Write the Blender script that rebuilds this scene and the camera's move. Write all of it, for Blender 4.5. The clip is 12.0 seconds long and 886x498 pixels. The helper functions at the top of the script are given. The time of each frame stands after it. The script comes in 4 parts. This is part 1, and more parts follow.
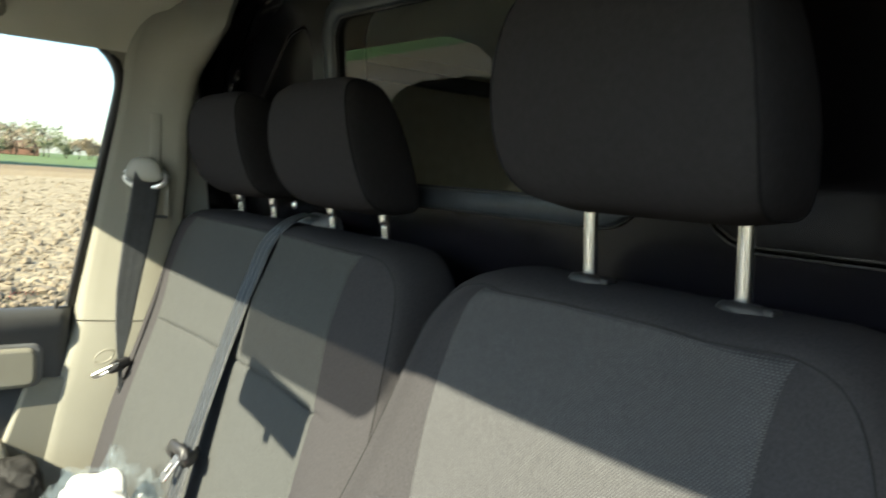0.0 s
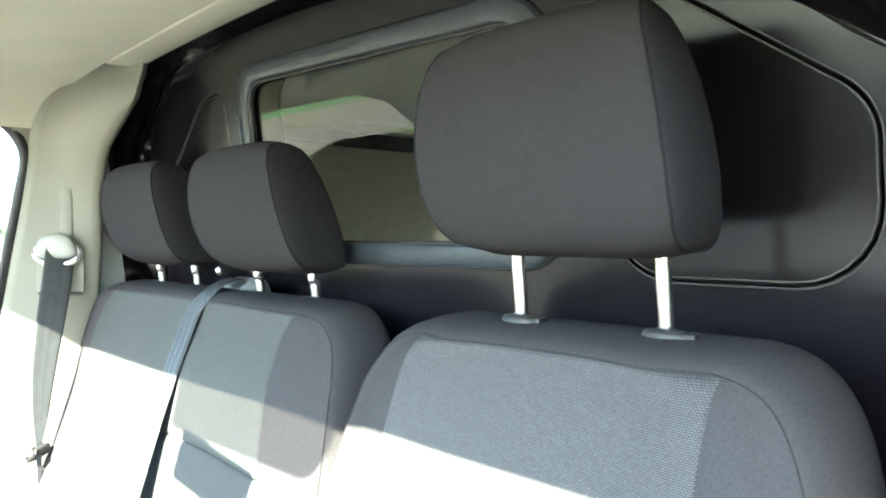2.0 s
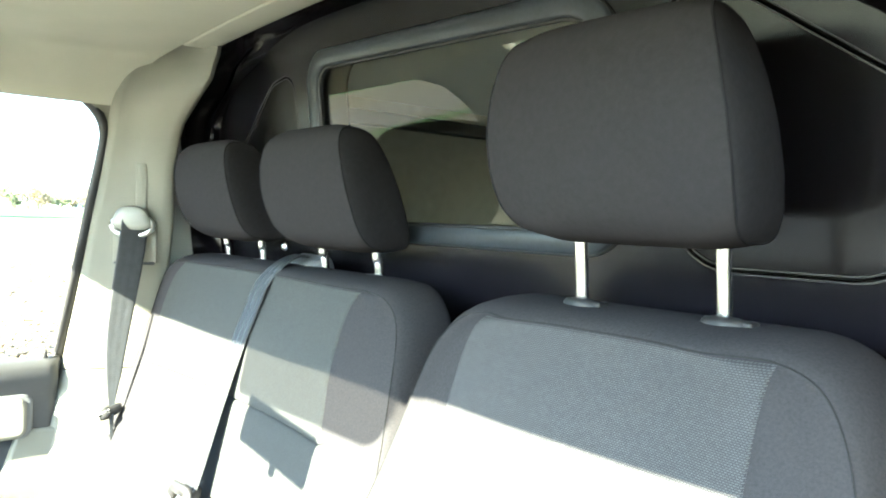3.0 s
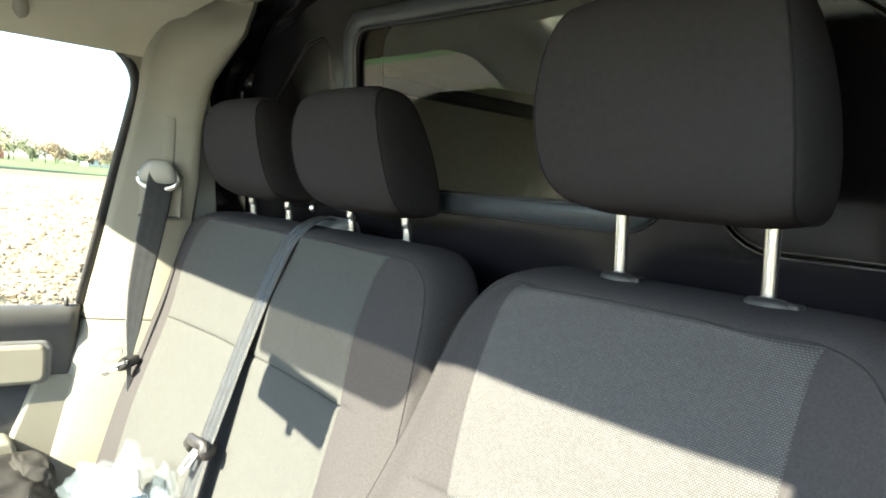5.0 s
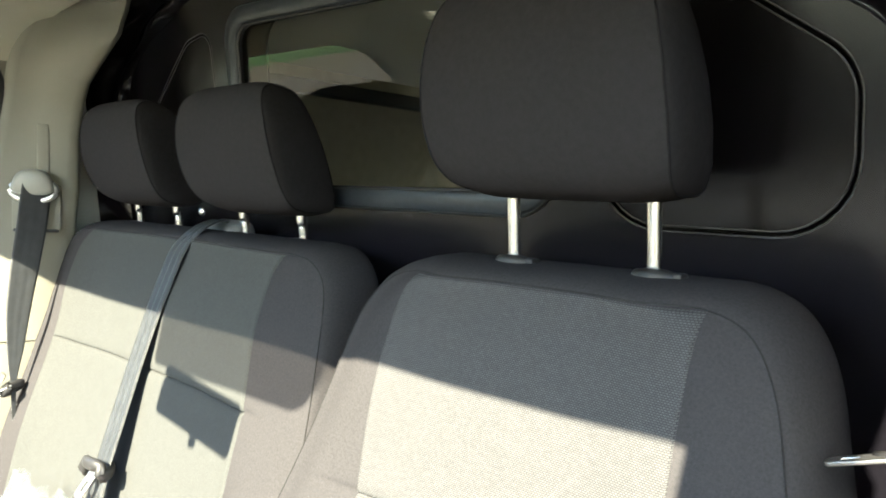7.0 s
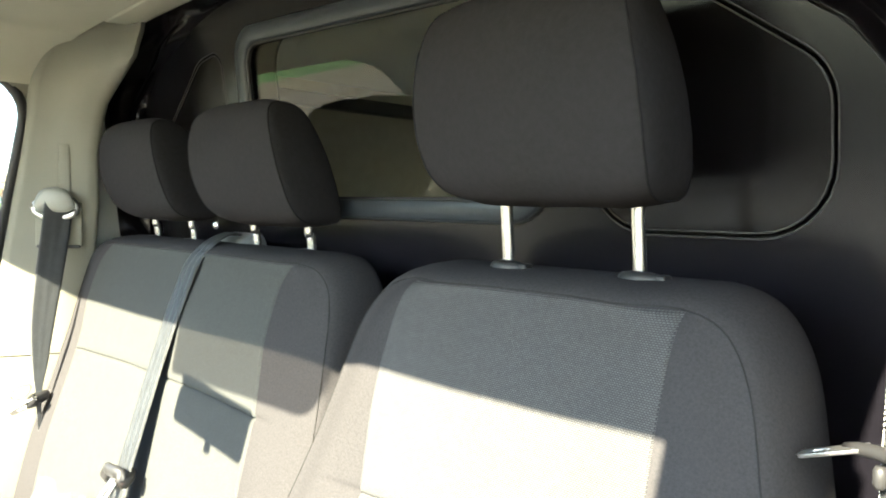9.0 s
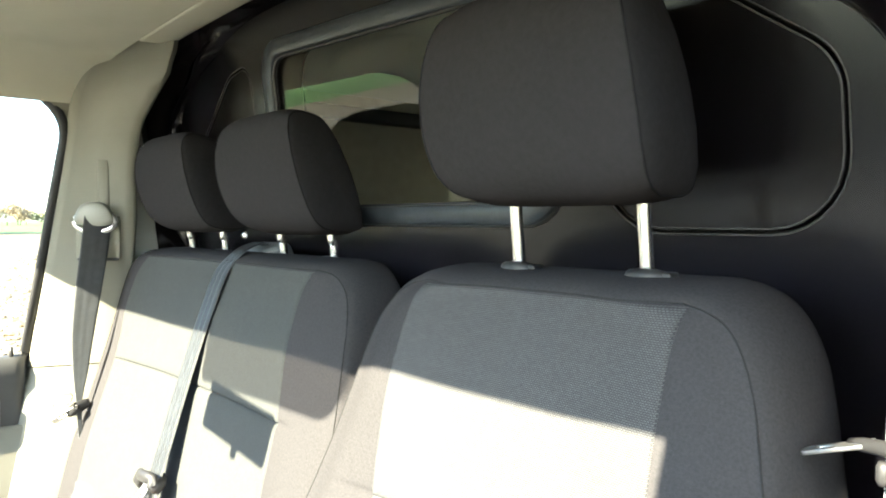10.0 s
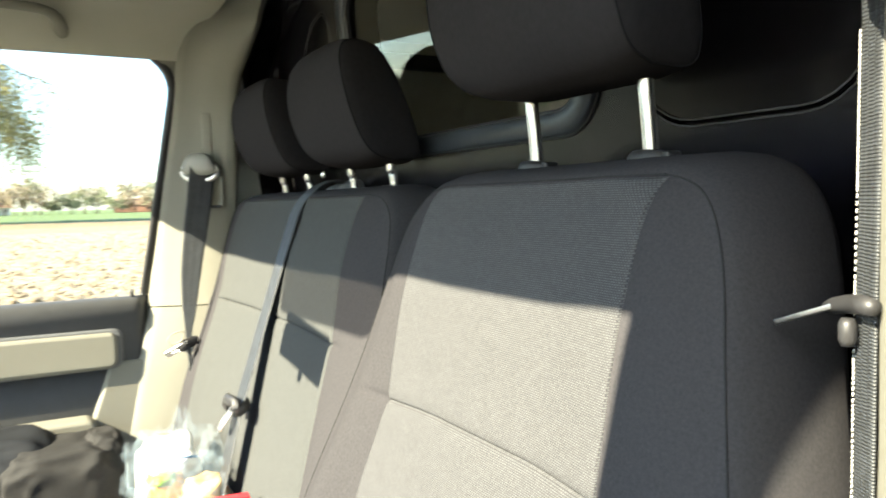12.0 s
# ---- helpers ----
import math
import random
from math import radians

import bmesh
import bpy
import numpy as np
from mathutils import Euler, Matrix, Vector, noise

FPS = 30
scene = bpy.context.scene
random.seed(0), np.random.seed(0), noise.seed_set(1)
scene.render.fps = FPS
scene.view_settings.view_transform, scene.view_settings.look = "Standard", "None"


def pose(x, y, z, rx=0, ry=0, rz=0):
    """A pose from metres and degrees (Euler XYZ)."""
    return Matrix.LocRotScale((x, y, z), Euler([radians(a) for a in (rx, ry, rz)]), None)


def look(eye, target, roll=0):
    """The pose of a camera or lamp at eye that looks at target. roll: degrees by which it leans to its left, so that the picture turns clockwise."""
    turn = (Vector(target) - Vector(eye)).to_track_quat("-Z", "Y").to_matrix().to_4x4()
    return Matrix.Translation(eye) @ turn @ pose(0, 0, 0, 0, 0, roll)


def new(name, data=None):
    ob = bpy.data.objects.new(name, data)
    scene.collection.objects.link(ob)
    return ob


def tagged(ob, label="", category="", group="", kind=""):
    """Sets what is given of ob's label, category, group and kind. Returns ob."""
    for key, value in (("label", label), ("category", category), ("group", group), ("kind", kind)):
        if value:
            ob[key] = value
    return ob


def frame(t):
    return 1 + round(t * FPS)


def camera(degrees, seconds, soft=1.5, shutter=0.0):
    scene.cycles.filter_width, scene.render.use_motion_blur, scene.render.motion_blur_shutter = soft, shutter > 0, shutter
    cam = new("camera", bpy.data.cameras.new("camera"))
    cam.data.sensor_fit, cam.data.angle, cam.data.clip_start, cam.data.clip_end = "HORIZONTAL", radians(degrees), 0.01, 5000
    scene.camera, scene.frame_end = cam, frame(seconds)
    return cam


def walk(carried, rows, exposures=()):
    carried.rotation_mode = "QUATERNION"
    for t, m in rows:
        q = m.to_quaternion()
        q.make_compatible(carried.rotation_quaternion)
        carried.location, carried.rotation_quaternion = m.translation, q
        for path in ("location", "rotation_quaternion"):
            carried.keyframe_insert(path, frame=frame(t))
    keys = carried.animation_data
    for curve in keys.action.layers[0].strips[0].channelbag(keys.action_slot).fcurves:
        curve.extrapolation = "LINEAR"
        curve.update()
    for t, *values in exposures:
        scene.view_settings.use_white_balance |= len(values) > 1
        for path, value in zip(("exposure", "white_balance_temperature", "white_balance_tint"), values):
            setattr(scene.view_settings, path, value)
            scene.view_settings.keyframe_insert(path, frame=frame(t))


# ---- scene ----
cam = camera(61.0, 12.0, soft=1.8, shutter=0.5)
PATH = [
    (0, (0.797, -0.506, 1.631), (-0.796, 0.691, 1.449), 4.0),
    (0.5, (0.793, -0.509, 1.649), (-0.709, 0.805, 1.524), 2.8),
    (1, (0.796, -0.519, 1.656), (-0.703, 0.804, 1.606), 0.9),
    (1.5, (0.791, -0.524, 1.64), (-0.702, 0.806, 1.64), -0.5),
    (2, (0.805, -0.533, 1.632), (-0.654, 0.834, 1.593), -0.1),
    (2.5, (0.812, -0.547, 1.637), (-0.668, 0.795, 1.542), 0.8),
    (3, (0.819, -0.576, 1.632), (-0.716, 0.703, 1.548), 1.8),
    (5, (0.797, -0.59, 1.617), (-0.752, 0.667, 1.473), 5.2),
    (5.5, (0.793, -0.597, 1.617), (-0.712, 0.713, 1.485), 4.7),
    (6, (0.794, -0.589, 1.615), (-0.668, 0.77, 1.485), 3.2),
    (6.5, (0.795, -0.583, 1.616), (-0.624, 0.82, 1.484), 2.4),
    (7, (0.801, -0.581, 1.611), (-0.577, 0.862, 1.475), 2.1),
    (9, (0.839, -0.582, 1.612), (-0.583, 0.819, 1.498), 0.9),
    (9.5, (0.847, -0.575, 1.608), (-0.627, 0.773, 1.515), 0.6),
    (10, (0.866, -0.555, 1.599), (-0.644, 0.755, 1.524), 0.0),
    (10.5, (0.883, -0.531, 1.583), (-0.663, 0.734, 1.493), -0.3),
    (11, (0.887, -0.521, 1.548), (-0.688, 0.708, 1.464), -0.3),
    (11.5, (0.892, -0.505, 1.527), (-0.713, 0.686, 1.427), -0.7),
    (12, (0.933, -0.436, 1.522), (-0.808, 0.54, 1.396), -1.3),
]
EXPOSURES = [
    (0.0, 2.07, 5870, 1),
    (0.5, 3.28, 5670, -2),
    (1.0, 4.11, 5570, -1),
    (1.5, 4.45, 5520, -2),
    (2.0, 4.63, 5520, -1),
    (2.5, 4.58, 5520, -1),
    (3.0, 4.38, 5570, -3),
    (5.0, 3.25, 5920, 3),
    (7.0, 3.27, 5970, 3),
    (9.0, 3.65, 6070, 2),
    (9.5, 3.67, 5970, 2),
    (10.5, 3.73, 5970, 2),
    (11.0, 3.35, 5970, 3),
    (11.5, 3.05, 6070, 3),
    (12.0, 2.87, 6030, 3),
]
walk(cam, [(t, look(eye, target, roll)) for t, eye, target, roll in PATH], EXPOSURES)

# ---- world and sun ----
SUN = Vector((0.19, -1.0, 0.65)).normalized()
world = bpy.data.worlds.new("sky")
scene.world = world
world.use_nodes = True
wn = world.node_tree.nodes
sky = wn.new("ShaderNodeTexSky")
sky.sky_type = "NISHITA"
sky.sun_disc = False
sky.sun_elevation = math.asin(SUN.z)
sky.sun_rotation = math.atan2(SUN.x, SUN.y)
world.node_tree.links.new(sky.outputs[0], wn["Background"].inputs[0])
wn["Background"].inputs[1].default_value = 0.10
sun_data = bpy.data.lights.new("sun", "SUN")
sun_data.energy, sun_data.angle, sun_data.color = 5.0, radians(0.5), (1.0, 0.835, 0.585)
sun = new("sun", sun_data)
sun.matrix_world = look(SUN * 30, (0, 0, 0))


# ---- materials ----
def material(name, colour, rough=0.6, metal=0.0, vary=0.15, scale=40.0, bump=0.1, fine=400.0, sheen=0.0, spec=0.5):
    """A surface with colour variation and relief at two scales, in metres of the object."""
    m = bpy.data.materials.new(name)
    m.use_nodes = True
    nt = m.node_tree
    n, l = nt.nodes, nt.links
    b = n["Principled BSDF"]
    b.inputs["Roughness"].default_value = rough
    b.inputs["Metallic"].default_value = metal
    b.inputs["Sheen Weight"].default_value = sheen
    b.inputs["Specular IOR Level"].default_value = spec
    tc = n.new("ShaderNodeTexCoord")
    big, small = n.new("ShaderNodeTexNoise"), n.new("ShaderNodeTexNoise")
    big.inputs["Scale"].default_value, small.inputs["Scale"].default_value = scale, fine
    big.inputs["Detail"].default_value = 5
    for t in (big, small):
        l.new(tc.outputs["Object"], t.inputs["Vector"])
    mix = n.new("ShaderNodeMix")
    mix.data_type = "FLOAT"
    mix.inputs[0].default_value = 0.4
    l.new(big.outputs[0], mix.inputs[2])
    l.new(small.outputs[0], mix.inputs[3])
    ramp = n.new("ShaderNodeValToRGB")
    lo, hi = [c * (1 - vary) for c in colour], [min(1, c * (1 + vary)) for c in colour]
    ramp.color_ramp.elements[0].color, ramp.color_ramp.elements[1].color = (*lo, 1), (*hi, 1)
    ramp.color_ramp.elements[0].position, ramp.color_ramp.elements[1].position = 0.3, 0.7
    l.new(mix.outputs[0], ramp.inputs[0])
    l.new(ramp.outputs[0], b.inputs["Base Color"])
    if bump:
        bp = n.new("ShaderNodeBump")
        bp.inputs["Strength"].default_value = bump
        bp.inputs["Distance"].default_value = min(0.002, 0.15 / fine)
        l.new(small.outputs[0], bp.inputs["Height"])
        l.new(bp.outputs[0], b.inputs["Normal"])
    return m


def ribbed(name, dark, light, pitch):
    """Knitted seat cloth: rows of short raised stitches, set half a stitch over from row to row."""
    m = material(name, light, 0.95, sheen=0.0, vary=0.1, scale=25, fine=700, spec=0.0)
    n, l = m.node_tree.nodes, m.node_tree.links
    b = n["Principled BSDF"]
    tc = n.new("ShaderNodeTexCoord")
    apart, flat = n.new("ShaderNodeSeparateXYZ"), n.new("ShaderNodeCombineXYZ")
    l.new(tc.outputs["Object"], apart.inputs[0])
    l.new(apart.outputs[0], flat.inputs[0])
    l.new(apart.outputs[2], flat.inputs[1])
    knit = n.new("ShaderNodeTexBrick")
    knit.offset = 0.5
    for key, value in (("Scale", 1.0), ("Mortar Size", pitch * 0.34), ("Mortar Smooth", 1.0), ("Brick Width", pitch * 1.7), ("Row Height", pitch), ("Bias", 0.0)):
        knit.inputs[key].default_value = value
    mid = [c * 0.82 for c in light]
    knit.inputs["Color1"].default_value, knit.inputs["Color2"].default_value = (*light, 1), (*mid, 1)
    knit.inputs["Mortar"].default_value = (*dark, 1)
    l.new(flat.outputs[0], knit.inputs["Vector"])
    worn = n.new("ShaderNodeTexNoise")
    worn.inputs["Scale"].default_value, worn.inputs["Detail"].default_value = 60, 6
    l.new(tc.outputs["Object"], worn.inputs["Vector"])
    tone = n.new("ShaderNodeMapRange")
    tone.inputs[1].default_value, tone.inputs[2].default_value, tone.inputs[3].default_value, tone.inputs[4].default_value = 0.3, 0.7, 0.975, 1.025
    l.new(worn.outputs[0], tone.inputs[0])
    mix = n.new("ShaderNodeVectorMath")
    mix.operation = "SCALE"
    l.new(knit.outputs["Color"], mix.inputs[0])
    l.new(tone.outputs[0], mix.inputs["Scale"])
    l.new(mix.outputs[0], b.inputs["Base Color"])
    bp = next(x for x in n if x.type == "BUMP")
    bp.invert = True
    bp.inputs["Strength"].default_value = 0.3
    bp.inputs["Distance"].default_value = 0.00012
    l.new(knit.outputs["Fac"], bp.inputs["Height"])
    return m


def glass(name, tint=(1, 1, 1), rough=0.0):
    m = bpy.data.materials.new(name)
    m.use_nodes = True
    b = m.node_tree.nodes["Principled BSDF"]
    b.inputs["Base Color"].default_value = (*tint, 1)
    b.inputs["Transmission Weight"].default_value = 1
    b.inputs["Roughness"].default_value = rough
    b.inputs["IOR"].default_value = 1.5
    return m


cloth_dark = material("charcoal_cloth", (0.0428, 0.0416, 0.0448), 0.95, vary=0.20, scale=420, bump=0.45, fine=1300, spec=0.0)
cloth_head = material("headrest_cloth", (0.0302, 0.0286, 0.0304), 0.95, vary=0.12, scale=160, bump=0.3, fine=900, spec=0.0)
cloth_insert = ribbed("ribbed_grey_cloth", (0.036, 0.0366, 0.0395), (0.098, 0.0988, 0.1025), 0.0016)
cloth_bench = ribbed("ribbed_grey_bench_cloth", (0.052, 0.0545, 0.0548), (0.074, 0.0768, 0.0766), 0.0015)
thread_mat = material("seam_thread", (0.031, 0.0305, 0.032), 0.9, bump=0, spec=0.0)
thread_dark = material("dark_seam_thread", (0.018, 0.0175, 0.019), 0.9, bump=0, spec=0.0)
chrome = material("chrome", (0.88, 0.88, 0.87), 0.27, metal=1.0, vary=0.05, bump=0.02)
black_plastic = material("black_plastic", (0.025, 0.025, 0.027), 0.45, vary=0.15, bump=0.08, fine=600)
grey_plastic = material("dark_grey_plastic", (0.05, 0.052, 0.055), 0.55, vary=0.12, bump=0.15, fine=500)
beige_plastic = material("warm_grey_plastic", (0.205, 0.200, 0.166), 0.55, vary=0.06, scale=9, bump=0.08, fine=600, spec=0.3)
beige_shiny = material("belt_cover_plastic", (0.25, 0.25, 0.225), 0.4, vary=0.05, bump=0.03)
headliner_mat = material("headliner_felt", (0.42, 0.413, 0.34), 0.9, vary=0.06, scale=12, bump=0.2, fine=900, spec=0.2)
bulk_mat = material("black_painted_board", (0.0062, 0.0058, 0.0085), 0.23, vary=0.3, scale=6, bump=0.03, fine=300, spec=0.50)
bulk_gloss = material("black_shiny_panel", (0.0040, 0.0035, 0.0045), 0.19, vary=0.25, scale=5, bump=0.015, fine=200, spec=0.50)
panel_lip = material("groove_highlight_grey", (0.06, 0.058, 0.06), 0.25, vary=0.4, scale=14, bump=0.05)
# Near-black colour that stands in for shade in gaps and dark openings.
gap_mat = material("shade_black", (0.008, 0.008, 0.008), 0.9, bump=0)
rubber = material("dusty_rubber", (0.036, 0.042, 0.051), 0.32, vary=0.3, scale=30, bump=0.1, fine=200)
seal_black = material("black_rubber_seal", (0.018, 0.018, 0.019), 0.5, vary=0.2, bump=0.05)
foil_black = material("black_shiny_sheet", (0.006, 0.005, 0.007), 0.16, vary=0.2, scale=20, bump=0.05, fine=60, spec=0.5)
belt_mat = material("seat_belt_webbing", (0.040, 0.0435, 0.048), 0.36, vary=0.25, scale=60, bump=0.25, fine=900, spec=0.5)
weave = belt_mat.node_tree.nodes.new("ShaderNodeTexWave")
weave.bands_direction = "Z"
weave.inputs["Scale"].default_value, weave.inputs["Distortion"].default_value = 179.0, 0.6
place = belt_mat.node_tree.nodes.new("ShaderNodeTexCoord")
rib = belt_mat.node_tree.nodes.new("ShaderNodeBump")
rib.inputs["Strength"].default_value, rib.inputs["Distance"].default_value = 0.8, 0.0006
belt_mat.node_tree.links.new(place.outputs["Object"], weave.inputs["Vector"])
belt_mat.node_tree.links.new(weave.outputs["Fac"], rib.inputs["Height"])
belt_mat.node_tree.links.new(rib.outputs[0], belt_mat.node_tree.nodes["Principled BSDF"].inputs["Normal"])
guide_plastic = material("mid_grey_plastic", (0.13, 0.135, 0.14), 0.45, vary=0.1, bump=0.08, fine=500)
belt_edge = material("seat_belt_stitching", (0.5, 0.5, 0.48), 0.7, vary=0.3, bump=0.2)
steel = material("bright_steel", (0.85, 0.85, 0.85), 0.34, metal=1.0, vary=0.05, bump=0.02)
paint_white = material("white_van_paint", (0.72, 0.72, 0.70), 0.3, vary=0.03, bump=0.01)
jacket_mat = material("black_jacket_cloth", (0.022, 0.0215, 0.021), 0.85, vary=0.3, scale=22, bump=0.4, fine=300, spec=0.2)


def thin_glass(name, tint):
    """A thin flat pane: light passes straight through, with a mirror reflection on top."""
    m = bpy.data.materials.new(name)
    m.use_nodes = True
    n, l = m.node_tree.nodes, m.node_tree.links
    n.remove(n["Principled BSDF"])
    tr, gl, fr, mx = n.new("ShaderNodeBsdfTransparent"), n.new("ShaderNodeBsdfGlossy"), n.new("ShaderNodeFresnel"), n.new("ShaderNodeMixShader")
    tr.inputs[0].default_value = (*tint, 1)
    gl.inputs["Roughness"].default_value = 0.0
    fr.inputs[0].default_value = 1.3
    l.new(fr.outputs[0], mx.inputs[0])
    l.new(tr.outputs[0], mx.inputs[1])
    l.new(gl.outputs[0], mx.inputs[2])
    l.new(mx.outputs[0], n["Material Output"].inputs[0])
    return m


clear = thin_glass("window_glass", (0.98, 0.99, 0.985))
screen_glass = thin_glass("windscreen_glass", (0.95, 0.97, 0.965))
dark_glass = glass("partition_glass", (0.95, 0.92, 0.78))
dark_glass.node_tree.nodes["Principled BSDF"].inputs["IOR"].default_value = 1.40


# ---- building helpers ----
def link(name, me, mat, parent=None, label="", smooth=True):
    ob = new(name, me)
    if mat is not None:
        me.materials.append(mat)
    if smooth:
        me.polygons.foreach_set("use_smooth", [True] * len(me.polygons))
    if parent is not None:
        ob.parent = parent
    if label:
        tagged(ob, label)
    return ob


def part(name, bm, mat, parent=None, label="", smooth=True):
    me = bpy.data.meshes.new(name)
    bm.normal_update()
    bm.to_mesh(me)
    bm.free()
    return link(name, me, mat, parent, label, smooth)


def thing(name, label, category, group="", at=(0, 0, 0)):
    ob = new(name)
    ob.location = at
    ob.empty_display_size = 0.1
    return tagged(ob, label, category, group)


def grid(name, pts, mat, parent=None, label="", close_u=False, close_v=False, flip=False, thick=0.0):
    """A sheet through an array of points [rows][columns]; thick gives it depth."""
    pts = np.asarray(pts, float)
    nv, nu = pts.shape[:2]
    faces = []
    for j in range(nv - (0 if close_v else 1)):
        for i in range(nu - (0 if close_u else 1)):
            a, b = j * nu + i, j * nu + (i + 1) % nu
            c, d = ((j + 1) % nv) * nu + (i + 1) % nu, ((j + 1) % nv) * nu + i
            faces.append((a, d, c, b) if flip else (a, b, c, d))
    me = bpy.data.meshes.new(name)
    me.from_pydata(pts.reshape(-1, 3).tolist(), [], faces)
    bm = bmesh.new()
    bm.from_mesh(me)
    bmesh.ops.remove_doubles(bm, verts=bm.verts, dist=1e-6)
    if thick:
        bmesh.ops.solidify(bm, geom=bm.faces[:], thickness=thick)
    bm.normal_update()
    bm.to_mesh(me)
    bm.free()
    ob = link(name, me, mat, parent, label)
    if thick:
        me.set_sharp_from_angle(angle=radians(50))
    return ob


def rbox(bm, size, at=(0, 0, 0), turn=None, bevel=0.004, seg=2):
    """A box with rounded edges added to bm."""
    m = Matrix.Translation(at) @ (turn.to_matrix().to_4x4() if turn else Matrix()) @ Matrix.Diagonal((*size, 1))
    vs = bmesh.ops.create_cube(bm, size=1, matrix=m)["verts"]
    if bevel:
        es = list({e for v in vs for e in v.link_edges})
        bmesh.ops.bevel(bm, geom=es, offset=bevel, segments=seg, affect="EDGES", profile=0.5)
    return bm


def tube_bm(path, r, n=10, closed=False, bm=None, squash=1.0):
    """A round tube along a path of points."""
    bm = bm or bmesh.new()
    P = [Vector(p) for p in path]
    rings = []
    up = Vector((0, 0, 1))
    for i, p in enumerate(P):
        if closed:
            d = P[(i + 1) % len(P)] - P[i - 1]
        else:
            d = P[min(i + 1, len(P) - 1)] - P[max(i - 1, 0)]
        d.normalize()
        ref = up if abs(d.z) < 0.95 else Vector((0, 1, 0))
        s = d.cross(ref).normalized()
        t = s.cross(d)
        rr = r[i] if isinstance(r, (list, tuple)) else r
        rings.append([bm.verts.new(p + s * math.cos(a) * rr + t * math.sin(a) * rr * squash) for a in [2 * math.pi * k / n for k in range(n)]])
    for i in range(len(P) if closed else len(P) - 1):
        a, b = rings[i], rings[(i + 1) % len(P)]
        for k in range(n):
            bm.faces.new((a[k], a[(k + 1) % n], b[(k + 1) % n], b[k]))
    if not closed:
        bm.faces.new(rings[0][::-1])
        bm.faces.new(rings[-1])
    bmesh.ops.recalc_face_normals(bm, faces=bm.faces[:])
    return bm


def smooth_path(pts, n=8):
    """Catmull-Rom through the points."""
    P = [Vector(p) for p in pts]
    P = [P[0] * 2 - P[1]] + P + [P[-1] * 2 - P[-2]]
    out = []
    for i in range(1, len(P) - 2):
        a, b, c, d = P[i - 1:i + 3]
        for k in range(n):
            t = k / n
            out.append(0.5 * (2 * b + (c - a) * t + (2 * a - 5 * b + 4 * c - d) * t * t + (3 * b - a - 3 * c + d) * t ** 3))
    return out + [P[-2]]


def round_poly(corners, r, n=7):
    """A closed outline with rounded corners; r may be one radius or one a corner."""
    out = []
    k = len(corners)
    for i in range(k):
        p, a, b = Vector(corners[i]), Vector(corners[i - 1]), Vector(corners[(i + 1) % k])
        da, db = (a - p).normalized(), (b - p).normalized()
        rr = r[i] if isinstance(r, (list, tuple)) else r
        half = da.angle(db) / 2
        cut = min(rr / math.tan(half), 0.49 * min((a - p).length, (b - p).length))
        rr = cut * math.tan(half)
        c = p + (da + db).normalized() * rr / math.sin(half)
        s, e = p + da * cut - c, p + db * cut - c
        ang = s.angle(e)
        for j in range(n + 1):
            t = j / n
            v = (s * math.sin((1 - t) * ang) + e * math.sin(t * ang)) / math.sin(ang)
            out.append(tuple(c + v))
    return out


def plate(name, loops, thick, mat, m, parent=None, label="", bevel=0.0):
    """A flat plate with holes, from 2D outlines, lying in the xy plane of the pose m."""
    cu = bpy.data.curves.new(name, "CURVE")
    cu.dimensions, cu.fill_mode, cu.extrude, cu.bevel_depth, cu.bevel_resolution = "2D", "BOTH", thick / 2 - bevel, bevel, 2
    for loop in loops:
        sp = cu.splines.new("POLY")
        sp.points.add(len(loop) - 1)
        sp.points.foreach_set("co", [c for p in loop for c in (p[0], p[1], 0, 1)])
        sp.use_cyclic_u = True
    tmp = new(name + "_outline", cu)
    bpy.context.view_layer.update()
    me = bpy.data.meshes.new_from_object(tmp.evaluated_get(bpy.context.evaluated_depsgraph_get()))
    bpy.data.objects.remove(tmp)
    me.name = name
    me.materials.clear()
    me.transform(m)
    ob = link(name, me, mat, parent, label, smooth=False)
    return ob


UPRIGHT = Matrix(((1, 0, 0, 0), (0, 0, -1, 0), (0, 1, 0, 0), (0, 0, 0, 1)))      # plate xy -> world xz, thickness along y


def at_y(y):
    return Matrix.Translation((0, y, 0)) @ UPRIGHT


def sstep(a, b, x):
    t = min(1.0, max(0.0, (x - a) / (b - a)))
    return t * t * (3 - 2 * t)


# ---- the large structure ----
BY = 0.10            # front face of the partition
SOIL_Z = 0.0

# partition: a board with a window and two set-in panels
win_out = round_poly([(-0.330, 1.592), (0.326, 1.592), (0.326, 1.884), (-0.316, 1.900)], [0.06, 0.07, 0.075, 0.055])
win_in = round_poly([(-0.300, 1.621), (0.297, 1.621), (0.297, 1.856), (-0.286, 1.871)], [0.045, 0.05, 0.05, 0.035])
pan_r_out = round_poly([(0.368, 1.586), (0.6205, 1.586), (0.6205, 1.734), (0.455, 1.851), (0.372, 1.862)], [0.07, 0.07, 0.06, 0.08, 0.03])
pan_r_in = round_poly([(0.3735, 1.5915), (0.615, 1.5915), (0.615, 1.731), (0.453, 1.8455), (0.3775, 1.8565)], [0.065, 0.065, 0.055, 0.075, 0.025])
pan_l_out = [(-x, z + 0.016) for x, z in pan_r_out][::-1]
pan_l_in = [(-x, z + 0.016) for x, z in pan_r_in][::-1]
